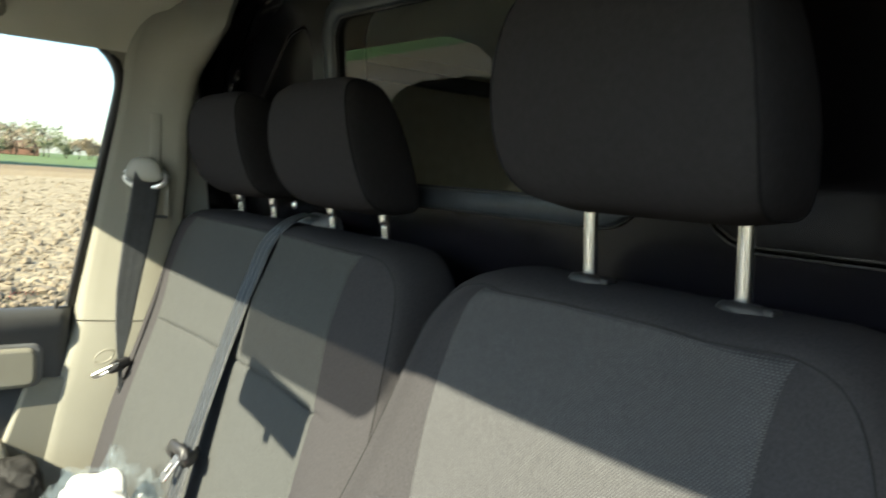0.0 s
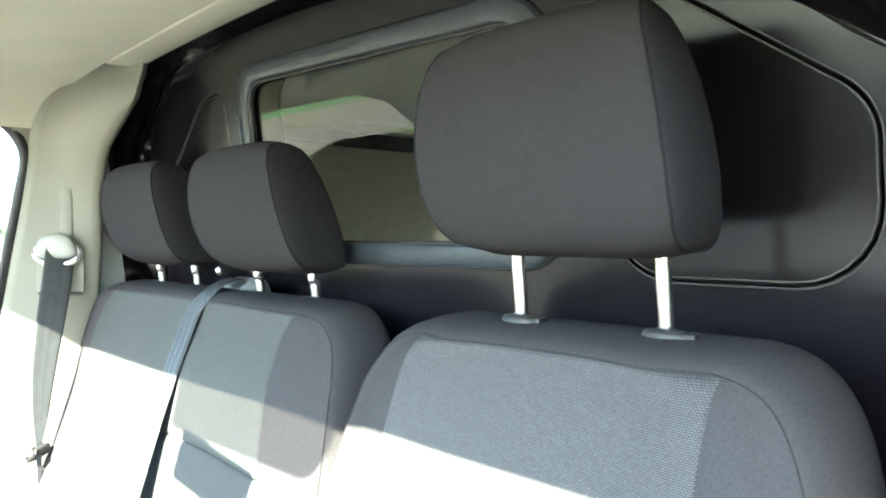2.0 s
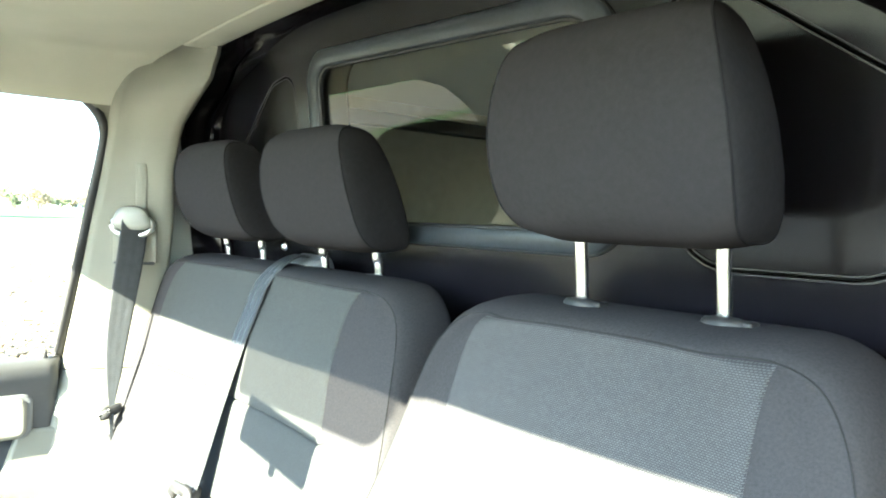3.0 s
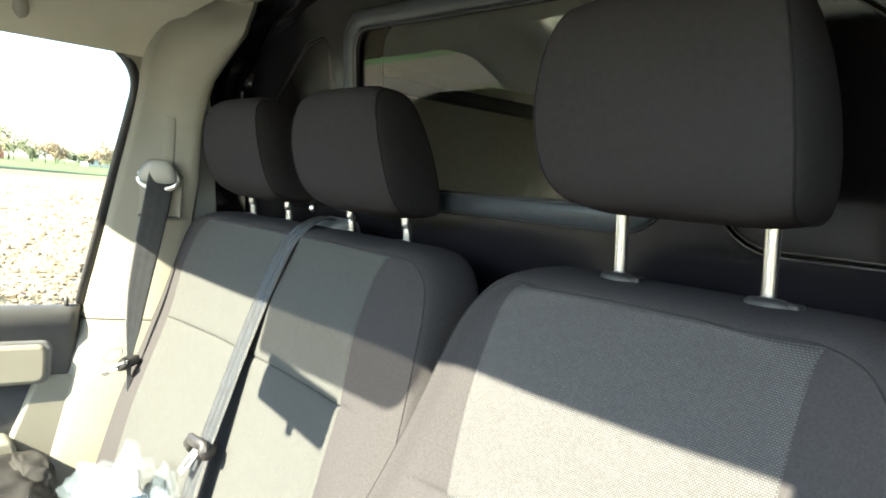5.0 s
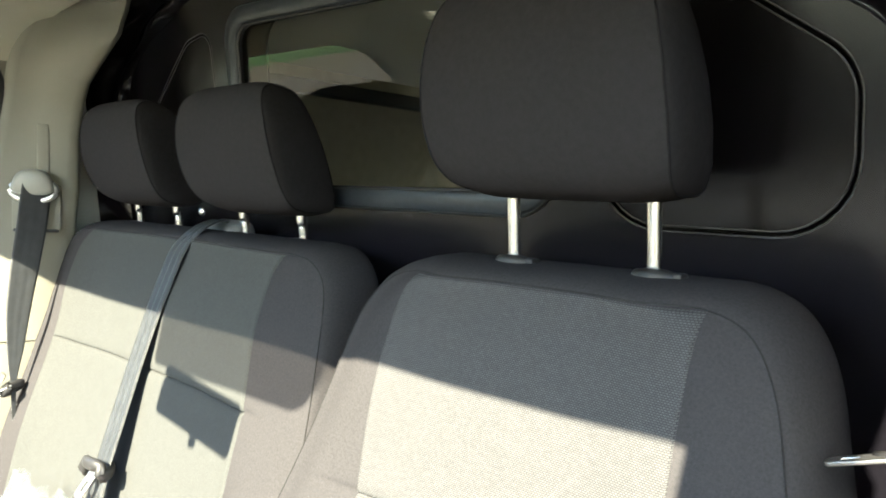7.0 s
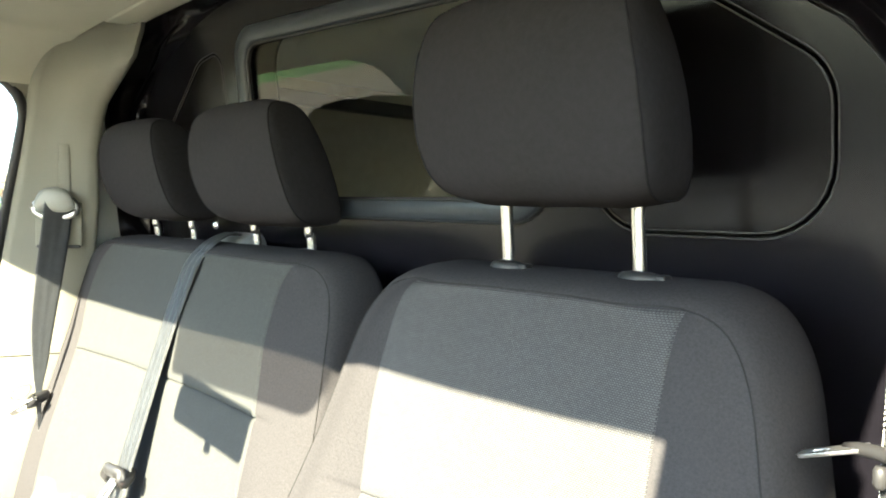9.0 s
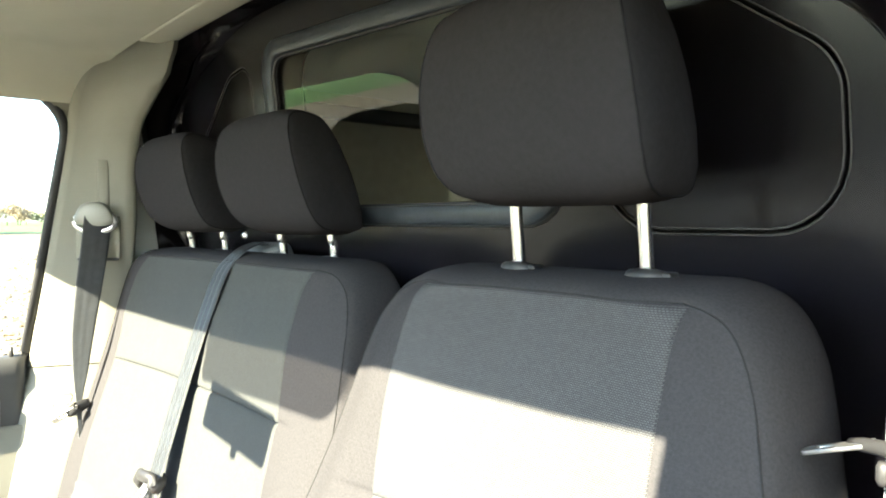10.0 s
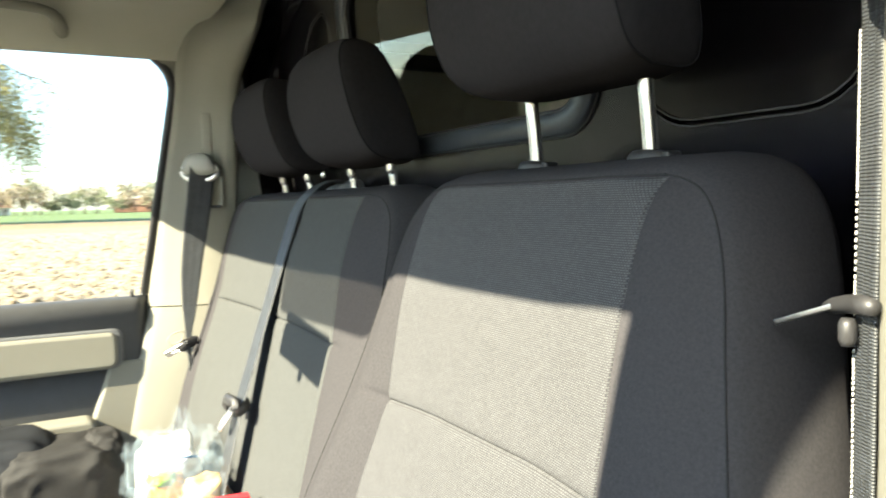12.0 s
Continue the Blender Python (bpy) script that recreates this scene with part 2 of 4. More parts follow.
rim = [(0.72, 1.62), (0.642, 1.746), (0.600, 1.784), (0.540, 1.826), (0.38, 1.900), (0.15, 1.930), (-0.10, 1.948), (-0.30, 1.948), (-0.42, 1.932), (-0.55, 1.896), (-0.635, 1.858), (-0.70, 1.805), (-0.715, 1.74), (-0.715, 1.62)]
rim_s = [(p.x, p.y) for p in smooth_path([(x, z, 0) for x, z in rim], 6)]
board = [(-0.72, 0.62), (0.76, 0.62), (0.745, 1.4)] + rim_s + [(-0.70, 1.4)]


def lean_y(z):
    """The partition leans forward towards its top."""
    return 0.105 - 0.15 * (z - 1.6)


def leaned(ob):
    for v in ob.data.vertices:
        v.co.y += lean_y(v.co.z)
    return ob


partition = leaned(plate("wall_partition", [board, win_out, pan_l_out, pan_r_out], 0.016, bulk_mat, at_y(0.008), bevel=0.0015))
tagged(partition, "black painted partition wall behind the seats", "wall", kind="structure")
for lp in (pan_r_in, pan_l_in):
    leaned(plate("panel", [lp], 0.014, bulk_gloss, at_y(0.0085), partition, "black shiny set-in panel", bevel=0.002))
# Paler tubes: the bright highlight on the groove edges is put into the colour.
for lp in (pan_r_out, pan_l_out, pan_r_in, pan_l_in):
    part("panel_edge", tube_bm([(x, lean_y(z) + 0.0005, z) for x, z in lp], 0.0011, 6, True), panel_lip, partition, "thin shiny groove edge with its highlight in a paler colour")
# Near-black sheet behind the grooves; their shade is in its colour.
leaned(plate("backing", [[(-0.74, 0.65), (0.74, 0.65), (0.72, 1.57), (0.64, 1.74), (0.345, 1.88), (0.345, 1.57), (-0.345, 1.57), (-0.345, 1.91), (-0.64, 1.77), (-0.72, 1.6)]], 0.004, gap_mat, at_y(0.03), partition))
window_p = tagged(new("window_partition"), "dark glazed window with a dusty rubber frame", "window", kind="structure")
rows = []
for s0, dy in ((0.0, 0.004), (0.02, -0.006), (0.12, -0.009), (0.5, -0.008), (0.85, -0.009), (0.97, -0.005), (1.0, 0.008)):
    rows.append([(a[0] + (b[0] - a[0]) * s0, lean_y(a[1] + (b[1] - a[1]) * s0) + dy, a[1] + (b[1] - a[1]) * s0) for a, b in zip(win_out, win_in)])
grid("rubber_frame", rows, rubber, window_p, "grey dusty rubber frame", close_u=True)
for lp, rr in ((win_out, 0.0022), (win_in, 0.003)):
    part("rubber_lip", tube_bm([(x, lean_y(z) - 0.001, z) for x, z in lp], rr, 6, True), seal_black, window_p, "black rubber lip")
pane = leaned(plate("pane", [win_out], 0.004, dark_glass, at_y(0.006), window_p))
for v in pane.data.vertices:
    v.co.y += 0.008 * (v.co.z - 1.74)          # the glass sits a little steeper than its board

# Added unseen wall behind the board, near-black in place of shade.
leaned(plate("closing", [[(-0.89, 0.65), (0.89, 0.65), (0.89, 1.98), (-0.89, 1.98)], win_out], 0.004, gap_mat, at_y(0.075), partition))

# load space behind the partition, closed and dark
load = tagged(new("load_space"), "dark closed load space behind the partition", "van", kind="structure")
bm = bmesh.new()
rbox(bm, (1.70, 0.02, 0.75), (0, 2.6, 0.98), bevel=0)
rbox(bm, (1.70, 0.02, 0.20), (0, 2.6, 1.90), bevel=0)
for px, pw in ((0, 0.24), (-0.78, 0.16), (0.78, 0.16)):
    rbox(bm, (pw, 0.02, 0.46), (px, 2.6, 1.58), bevel=0)
rbox(bm, (0.02, 2.5, 1.4), (-0.86, 1.36, 1.30), bevel=0)
rbox(bm, (0.02, 2.5, 1.4), (0.86, 1.36, 1.30), bevel=0)
rbox(bm, (1.74, 2.5, 0.02), (0, 1.36, 0.61), bevel=0)
bm2 = bmesh.new()
rbox(bm2, (0.04, 2.3, 0.038), (-0.835, 1.35, 1.886), bevel=0.006)
part("side_rail", bm2, black_plastic, load, "black rail along the load space roof")
part("lining", bm, material("grey_lining", (0.48, 0.45, 0.37), 0.7), load, smooth=False)


# ceiling: felt headliner, bowed down to the sides
def liner_z(x):
    a = min(abs(x), 0.759)
    return 1.952 - 0.02 * (a / 0.7) ** 2 - 0.11 * (max(0.0, a - 0.70) / 0.06) ** 2


xs = [-0.759, -0.752, -0.745, -0.737, -0.728, -0.718] + list(np.linspace(-0.705, 0.705, 27)) + [0.718, 0.728, 0.737, 0.745, 0.752, 0.759]
ys = list(np.linspace(-0.74, -0.08, 14)) + [-0.06, -0.055, -0.053, -0.052]
ceiling = grid("ceiling", [[(x, y, liner_z(x) + 0.012 + (1.876 - liner_z(x)) * sstep(-0.5, -0.72, y)) for x in xs] for y in ys], headliner_mat, thick=0.012)
tagged(ceiling, "pale warm-grey felt headliner", "ceiling", kind="structure")
xs2 = np.linspace(-0.588, 0.588, 31)
trim_rows = [[(x, y, liner_z(x) + 0.004 + dz) for x in xs2] for y, dz in ((-0.0485, 0.008), (-0.0485, 0.001), (-0.047, -0.0008), (-0.044, -0.001), (-0.02, 0.0), (0.004, 0.001), (0.012, 0.004), (0.015, 0.012))]
trim = tagged(grid("trim_ceiling", trim_rows, headliner_mat, thick=0.004), "pale edge strip of the headliner", "trim", kind="structure")
roof = tagged(grid("roof", [[(u * (0.79 + 0.095 * sstep(-0.15, 0.15, y)), y, 2.035 - 0.09 * abs(u) ** 6 - 0.02 * sstep(-0.55, -0.76, y)) for u in np.linspace(-1, 1, 21)] for y in np.linspace(-0.76, 2.65, 40)], paint_white, thick=0.02), "white sheet metal van roof", "roof", kind="structure")

# black sheet and seal round the partition's edge
arch = [Vector((p.x, 0, p.y)) for p in smooth_path([(0.745, 1.2, 0), (0.74, 1.4, 0)] + [(x, z, 0) for x, z in rim] + [(-0.72, 1.4, 0), (-0.71, 1.2, 0)], 14)]
rows = []
for i, p in enumerate(arch):
    out = Vector((p.x, 0, p.z - 1.45)).normalized()
    ring = []
    for k in range(15):
        s = k / 14
        d = -0.010 + 0.085 * s
        w1 = noise.noise(Vector((p.x * 3.2 + 3, s * 2.6, p.z * 3.2)))
        w2 = noise.noise(Vector((p.x * 9, s * 4.0, p.z * 9 + 9)))
        back = 0.016 - 0.078 * s ** 1.15 + (0.042 * w1 + 0.013 * w2) * math.sin(math.pi * min(1.0, s * 0.9 + 0.08))
        ring.append((p.x + out.x * d, lean_y(p.z) + back, p.z + out.z * d))
    rows.append(ring)
edge_sheet = tagged(grid("trim_partition", rows, foil_black), "black shiny crumpled sheet along the partition edge", "trim", kind="structure")


# Added near-black sheets that hide the white body beside the partition.
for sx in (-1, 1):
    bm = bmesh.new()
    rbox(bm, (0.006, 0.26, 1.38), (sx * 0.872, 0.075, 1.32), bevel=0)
    part("side_black_sheet", bm, gap_mat, edge_sheet, smooth=False)


# side pillars with belt guides
def pillar(side):
    root = tagged(new("trim_pillar_passenger" if side < 0 else "trim_pillar_driver"), "pale warm-grey plastic pillar trim", "trim", kind="structure")
    lower = [(0.60, -0.39, -0.03), (0.80, -0.325, -0.03), (1.02, -0.270, -0.035), (1.15, -0.243, -0.035), (1.25, -0.219, -0.035), (1.3085, -0.2035, -0.035)]
    upper = [(1.311, -0.203, -0.035), (1.40, -0.190, -0.035), (1.50, -0.175, -0.035), (1.60, -0.160, -0.035), (1.70, -0.145, -0.034), (1.77, -0.137, -0.030), (1.80, -0.135, -0.025), (1.83, -0.132, -0.020), (1.855, -0.127, -0.017), (1.88, -0.118, -0.012), (1.905, -0.107, -0.006), (1.925, -0.09, 0.0), (1.945, -0.08, 0.003), (1.985, -0.07, 0.006)]
    rear = ([1.70, 1.75, 1.80, 1.83, 1.855, 1.88, 1.95], [0.685, 0.676, 0.662, 0.625, 0.588, 0.556, 0.552])
    for nm, table, lift in (("lower_trim", lower, 0.0), ("upper_trim", upper, 0.0)):
        pts = []
        for z, yf, yr in table:
            k = sstep(1.74, 1.95, z)
            yf += 0.010
            low = 0.048 * sstep(1.60, 1.40, z) if side < 0 else 0.0
            xf, xr = 0.79 - 0.12 * max(0.0, z - 1.36) + 0.1 * low, float(np.interp(z, rear[0], rear[1])) + low
            if side < 0:
                xf -= 0.024 * sstep(1.46, 1.24, z)
            else:
                xf, xr = xf + 0.010, xr + 0.012
            row = [(xf + 0.030, yf - 0.010), (xf + 0.012, yf - 0.010), (xf + 0.003, yf - 0.006), (xf - 0.004, yf + 0.004), (xf - 0.010, yf + 0.02)]
            for s in (0.3, 0.5, 0.7, 0.85):
                row.append((xf - 0.010 + (xr - xf + 0.010) * s - 0.006 * math.sin(s * math.pi), yf + 0.02 + (yr - yf - 0.02) * s))
            row += [(xr, yr), (xr + 0.003, yr + 0.008), (xr + 0.016, yr + 0.014)]
            pts.append([(side * (x - lift), y, z) for x, y in row])
        grid(nm, pts, beige_plastic, root, thick=0.003, flip=side > 0)
    return root


pillar_p, pillar_d = pillar(-1), pillar(1)
# Added ring in place of the sun glint that the belt tongue throws.
ring_path = [(-0.7375 + 0.0030 * math.cos(a), -0.158 + 0.017 * math.cos(a), 1.244 + 0.012 * math.sin(a) + 0.006 * math.cos(a)) for a in np.linspace(0, math.tau, 29)]
part("tongue_glint_ring", tube_bm(ring_path, 0.0018, 8), beige_plastic, pillar_p, "pale oval ring standing in for sunlight thrown by the tongue")


def adjuster(side, z, y):
    """Recessed guide on the pillar with the belt's upper anchor."""
    ob = thing("belt_anchor", "pale plastic belt anchor on a recessed pillar guide", "belt anchor", "belt anchors")
    turn = Euler((0, 0, side * radians(37)))
    n = Vector((-side * math.cos(radians(37)), -math.sin(radians(37)), 0))
    c = Vector((side * ((0.7185 if side < 0 else 0.741) - 0.6 * (y + 0.092)), y, z))
    b = bmesh.new()
    rbox(b, (0.008, 0.086, 0.085), c + n * -0.0035 + Vector((0, 0, -0.035)), turn, 0.003)
    part("guide_plate", b, beige_plastic, ob)
    b = bmesh.new()
    q = 0.012
    rbox(b, (0.010, 0.024, 0.130), c + n * -0.0035 + Vector((side * -math.sin(radians(37)) * q, math.cos(radians(37)) * q, 0.058)), turn, 0.004)
    part("guide_slide", b, beige_plastic, ob)
    b = bmesh.new()
    rbox(b, (0.006, 0.080, 0.006), c + n * 0.0 + Vector((0, 0, -0.078)), turn, 0.002)
    part("guide_foot", b, grey_plastic, ob)
    # metal ring and cover cap
    b = bmesh.new()
    ring = [c + n * 0.013 + Vector((side * -math.sin(radians(37)) * 0.040 * math.cos(a), math.cos(radians(37)) * 0.040 * math.cos(a), -0.003 + 0.020 * math.sin(a))) for a in np.linspace(0, 2 * math.pi, 20, endpoint=False)]
    part("ring", tube_bm(ring, 0.0055, 8, True), steel, ob, "bright steel belt ring")
    cap = []
    for j in range(9):
        th = j / 8 * math.pi / 2
        r = math.sin(th)
        row = []
        for k in range(24):
            a = 2 * math.pi * k / 24
            u, v = [math.copysign(abs(q) ** 0.7, q) for q in (math.cos(a), math.sin(a))]
            w = 0.035 * r * u * (1.0 - 0.25 * v)
            h = 0.024 * r * v + 0.012
            p = c + n * (0.016 + 0.013 * math.cos(th) ** 0.5) + Vector((side * -math.sin(radians(37)) * w, math.cos(radians(37)) * w, h))
            row.append(p)
        cap.append(row)
    grid("cover_cap", cap, beige_shiny, ob, "smooth pale plastic cap", close_u=True)
    return ob


anchor_p, anchor_d = adjuster(-1, 1.60, -0.092), adjuster(1, 1.632, -0.134)


# ---- passenger door ----
def door_x(z):
    return -0.815 + 0.06 * max(0.0, (z - 1.31)) / 0.5


door = tagged(new("door_passenger"), "closed van door with dark and pale plastic trim", "door", kind="structure")
wl = round_poly([(-0.208, 1.322), (-0.815, 1.308), (-0.812, 1.46), (-0.775, 1.60), (-0.70, 1.72), (-0.60, 1.808), (-0.48, 1.846), (-0.124, 1.857)], [0.02, 0.03, 0.2, 0.2, 0.2, 0.2, 0.2, 0.085], 8)
ql = round_poly([(-0.87, 1.305), (-1.15, 1.305), (-0.88, 1.60)], [0.02, 0.03, 0.03], 5)
SIDE = Matrix(((0, 0, 1, 0), (1, 0, 0, 0), (0, 1, 0, 0), (0, 0, 0, 1)))           # plate xy -> world yz, thickness along x
outer = [(-0.33, 0.60), (-1.28, 0.60), (-1.30, 1.25), (-0.88, 1.86), (-0.107, 1.90), (-0.190, 1.322), (-0.225, 1.15)]
skin = plate("door_skin", [outer, wl, ql], 0.03, beige_plastic, SIDE, door)
for v in skin.data.vertices:
    v.co.x += door_x(v.co.z) - 0.012
frame_path = [Vector((door_x(z) - 0.001 - 0.014 * sstep(1.80, 1.85, z), y, z + 0.004 * sstep(1.80, 1.857, z))) for y, z in wl]
part("window_seal", tube_bm(frame_path, 0.0105, 12, True), seal_black, door, "black rubber window seal")
gl = plate("pane", [wl], 0.004, clear, SIDE, door)
for v in gl.data.vertices:
    v.co.x += door_x(v.co.z) - 0.012
gl.visible_shadow = False


def strip(name, mat, prof, y0, y1, label="", ends=True, slope=0.0):
    """A trim strip along the door: a profile of (inset from the door, height) drawn from y0 to y1."""
    rows = []
    for y in (y0, y0 + 0.012, y0 + 0.03, (y0 + y1) / 2, y1 - 0.03, y1 - 0.012, y1):
        e = 0.0 if y in (y0, y1) else (0.75 if y in (y0 + 0.012, y1 - 0.012) else 1.0)
        rows.append([(-0.805 + d * e, y, z + slope * (y - y1)) for d, z in prof])
    return grid(name, rows, mat, door, label, flip=True)


strip("sill", grey_plastic, [(0.0, 1.335), (0.012, 1.335), (0.028, 1.330), (0.04, 1.318), (0.044, 1.295), (0.036, 1.268), (0.03, 1.2), (0.03, 1.19), (0.0, 1.18)], -1.2, -0.205, "dark grey plastic window sill")
strip("middle_panel", grey_plastic, [(0.0, 1.20), (0.022, 1.195), (0.024, 1.10), (0.024, 0.98), (0.0, 0.97)], -1.2, -0.20, "dark grey recessed panel")
for nm, lp, th, x, lab in (
    ("upper_panel", round_poly([(-1.0, 1.264), (-0.279, 1.258), (-0.279, 1.198), (-1.0, 1.199)], [0.01, 0.008, 0.012, 0.01], 4), 0.06, -0.785, "pale plastic panel"),
    ("panel_frame", round_poly([(-1.0, 1.274), (-0.266, 1.268), (-0.267, 1.194), (-1.0, 1.191)], [0.01, 0.014, 0.014, 0.01], 4), 0.045, -0.788, "mid grey rim round the pale panel"),
    ("end_panel", round_poly([(-0.279, 1.197), (-0.208, 1.194), (-0.236, 1.05), (-0.295, 0.72), (-0.40, 0.72), (-0.330, 1.05)], [0.010, 0.010, 0.1, 0.02, 0.02, 0.06], 5), 0.05, -0.794, "pale plastic end of the door trim"),
    ("armrest", round_poly([(-1.05, 1.088), (-0.33, 1.088), (-0.315, 1.03), (-0.36, 0.99), (-1.05, 0.985)], [0.02, 0.014, 0.02, 0.03, 0.02], 4), 0.10, -0.775, "pale plastic armrest")):
    plate(nm, [lp], th, guide_plastic if nm == "panel_frame" else beige_plastic, Matrix.Translation((x, 0, 0)) @ SIDE, door, lab, bevel=0.007)
bm = tube_bm([(-0.792, -0.235, 1.33), (-0.792, -0.235, 1.345), (-0.792, -0.235, 1.352)], [0.0045, 0.0045, 0.0025], 8)
part("lock_pin", bm, black_plastic, door, "black plastic lock pin")

# grab handle under the headliner
gh = thing("grab_handle", "pale plastic grab handle over the door", "handle")
hp = smooth_path([(-0.757, -0.347, 1.864), (-0.742, -0.347, 1.873), (-0.716, -0.354, 1.891), (-0.697, -0.380, 1.902), (-0.690, -0.44, 1.905), (-0.690, -0.52, 1.905), (-0.697, -0.585, 1.900), (-0.716, -0.61, 1.889), (-0.745, -0.617, 1.872)], 6)
hr = [0.0125 + 0.010 * (1 - sstep(0, 0.22, s)) + 0.010 * sstep(0.78, 1.0, s) for s in np.linspace(0, 1, len(hp))]
part("grip", tube_bm(hp, hr, 12, squash=0.75), beige_plastic, gh)

# driver door, unseen; added part open on its front hinge to block side light
ddoor = tagged(new("door_driver"), "unseen part open van door that blocks side light, with dark and pale trim", "door", kind="structure")
outer_d = [(0.0, 0.60), (1.06, 0.60), (1.08, 1.32), (1.00, 1.90), (0.40, 1.88), (0.0, 1.34)]
wd = round_poly([(0.10, 1.33), (1.00, 1.35), (0.94, 1.83), (0.46, 1.80)], [0.04, 0.03, 0.06, 0.12], 5)
HINGE = pose(0.865, -1.15, 0, 0, 0, 90 - 25)
for nm, loops, th, mt, shift in (("inner_trim", [outer_d, wd], 0.03, beige_plastic, 0.03), ("outer_skin", [outer_d, wd], 0.02, paint_white, 0.0)):
    plate(nm, loops, th, mt, HINGE @ Matrix.Translation((0, shift, 0)) @ UPRIGHT, ddoor, bevel=0.004)
plate("middle_panel", [round_poly([(0.06, 0.72), (1.0, 0.72), (1.02, 1.24), (0.05, 1.24)], 0.05, 4)], 0.02, grey_plastic, HINGE @ Matrix.Translation((0, 0.052, 0)) @ UPRIGHT, ddoor, "dark grey door panel", bevel=0.004)
dp = plate("pane", [wd], 0.004, clear, HINGE @ Matrix.Translation((0, 0.012, 0)) @ UPRIGHT, ddoor)
dp.visible_shadow = False

# windscreen, front pillars, front end
front = tagged(new("front_frame"), "pale plastic front pillars and windscreen header", "frame", kind="structure")
bm = bmesh.new()
rbox(bm, (1.44, 0.06, 0.09), (0, -0.738, 1.922), bevel=0.008)
part("header", bm, headliner_mat, front)
for sx in (-1, 1):
    ap = smooth_path([(sx * (0.748 if sx > 0 else 0.735), -0.70, 1.92), (sx * (0.763 if sx > 0 else 0.752), -0.85, 1.825), (sx * 0.79, -1.08, 1.62), (sx * 0.83, -1.36, 1.33), (sx * 0.85, -1.60, 1.08)], 6)
    part("front_pillar", tube_bm(ap, 0.05, 12, squash=0.9), beige_plastic, front)
ws = [[(x, y - 0.10 * (1 - (x / 0.8) ** 2), z) for x in np.linspace(-0.78, 0.78, 9)] for y, z in ((-0.745, 1.93), (-0.77, 1.90), (-1.05, 1.62), (-1.32, 1.35), (-1.58, 1.08))]
wsg = grid("windscreen", ws, screen_glass, front, thick=0.005)
wsg.visible_shadow = False
dash = tagged(new("dashboard"), "dark grey plastic dashboard", "dashboard", kind="structure")
bm = bmesh.new()
rbox(bm, (1.62, 0.55, 0.42), (0, -1.40, 0.90), bevel=0.06, seg=4)
rbox(bm, (1.62, 0.5, 0.10), (0, -1.55, 1.08), bevel=0.04, seg=3)
part("dash_body", bm, grey_plastic, dash)
floor = tagged(plate("floor", [[(-0.84, -1.6), (0.84, -1.6), (0.84, 0.11), (-0.84, 0.11)]], 0.03, black_plastic, pose(0, 0, 0.60)), "black rubber cab floor", "floor", kind="structure")
nose = tagged(new("van_body"), "white painted van body", "van", kind="structure")
bm = bmesh.new()
rbox(bm, (1.70, 0.75, 0.45), (0, -1.95, 0.70), bevel=0.12, seg=4)
part("bonnet", bm, paint_white, nose)
bm = bmesh.new()
rbox(bm, (0.03, 2.75, 1.42), (-0.90, 1.30, 1.27), bevel=0.01)
part("side_panel", bm, paint_white, nose)
bm = bmesh.new()
rbox(bm, (0.03, 2.6, 1.42), (0.90, 1.37, 1.27), bevel=0.01)
part("side_panel", bm, paint_white, nose)
bm = bmesh.new()
rbox(bm, (0.03, 1.2, 0.72), (-0.875, -0.68, 0.93), bevel=0.01)
part("door_outer_skin", bm, paint_white, nose)
for sx in (-1, 1):
    # door post behind the pillar trim, and the rail over the doors
    post = plate("door_post", [[(-0.110, 1.93), (-0.197, 1.32), (-0.235, 1.12), (-0.33, 0.60), (0.10, 0.60), (0.10, 1.93)]], 0.02, paint_white, SIDE, nose)
    for v in post.data.vertices:
        v.co.x = sx * (-door_x(v.co.z) + 0.034 + v.co.x + (0.02 if sx > 0 else 0.0))
    bm = bmesh.new()
    rbox(bm, (0.05, 1.05 if sx < 0 else 0.62, 0.12), (sx * 0.825, -0.32 if sx < 0 else -0.11, 1.935), bevel=0.01)
    part("roof_rail", bm, paint_white, nose)

# rear-view mirror, and an unseen tinted patch shaped to half shade the seats
mir = thing("rear_view_mirror", "black rear-view mirror on the windscreen", "mirror")
bm = bmesh.new()
rbox(bm, (0.225, 0.022, 0.078), (0.0, -0.765, 1.757), Euler((radians(6), radians(5), 0)), bevel=0.009, seg=3)
part("housing", bm, black_plastic, mir)
part("stalk", tube_bm([(0, -0.775, 1.77), (0, -0.86, 1.83)], 0.012), black_plastic, mir)
bm = bmesh.new()
rbox(bm, (0.02, 0.012, 0.02), (0.006, -0.765, 1.712), bevel=0.004)
part("dip_lever", bm, black_plastic, mir)
tint = plate("half_shade_tint", [round_poly([(-0.13, 1.945), (-0.13, 1.873), (0.262, 1.873), (0.262, 1.945)], [0.005, 0.012, 0.06, 0.005])], 0.001, thin_glass("half_shade_grey", (0.44, 0.43, 0.42)), UPRIGHT, front, "unseen tinted patch on the windscreen that half shades the seats")
for v in tint.data.vertices:
    v.co.y += -0.765 - 0.55 * (1.90 - v.co.z) - 0.10 * (1 - (v.co.x / 0.8) ** 2)


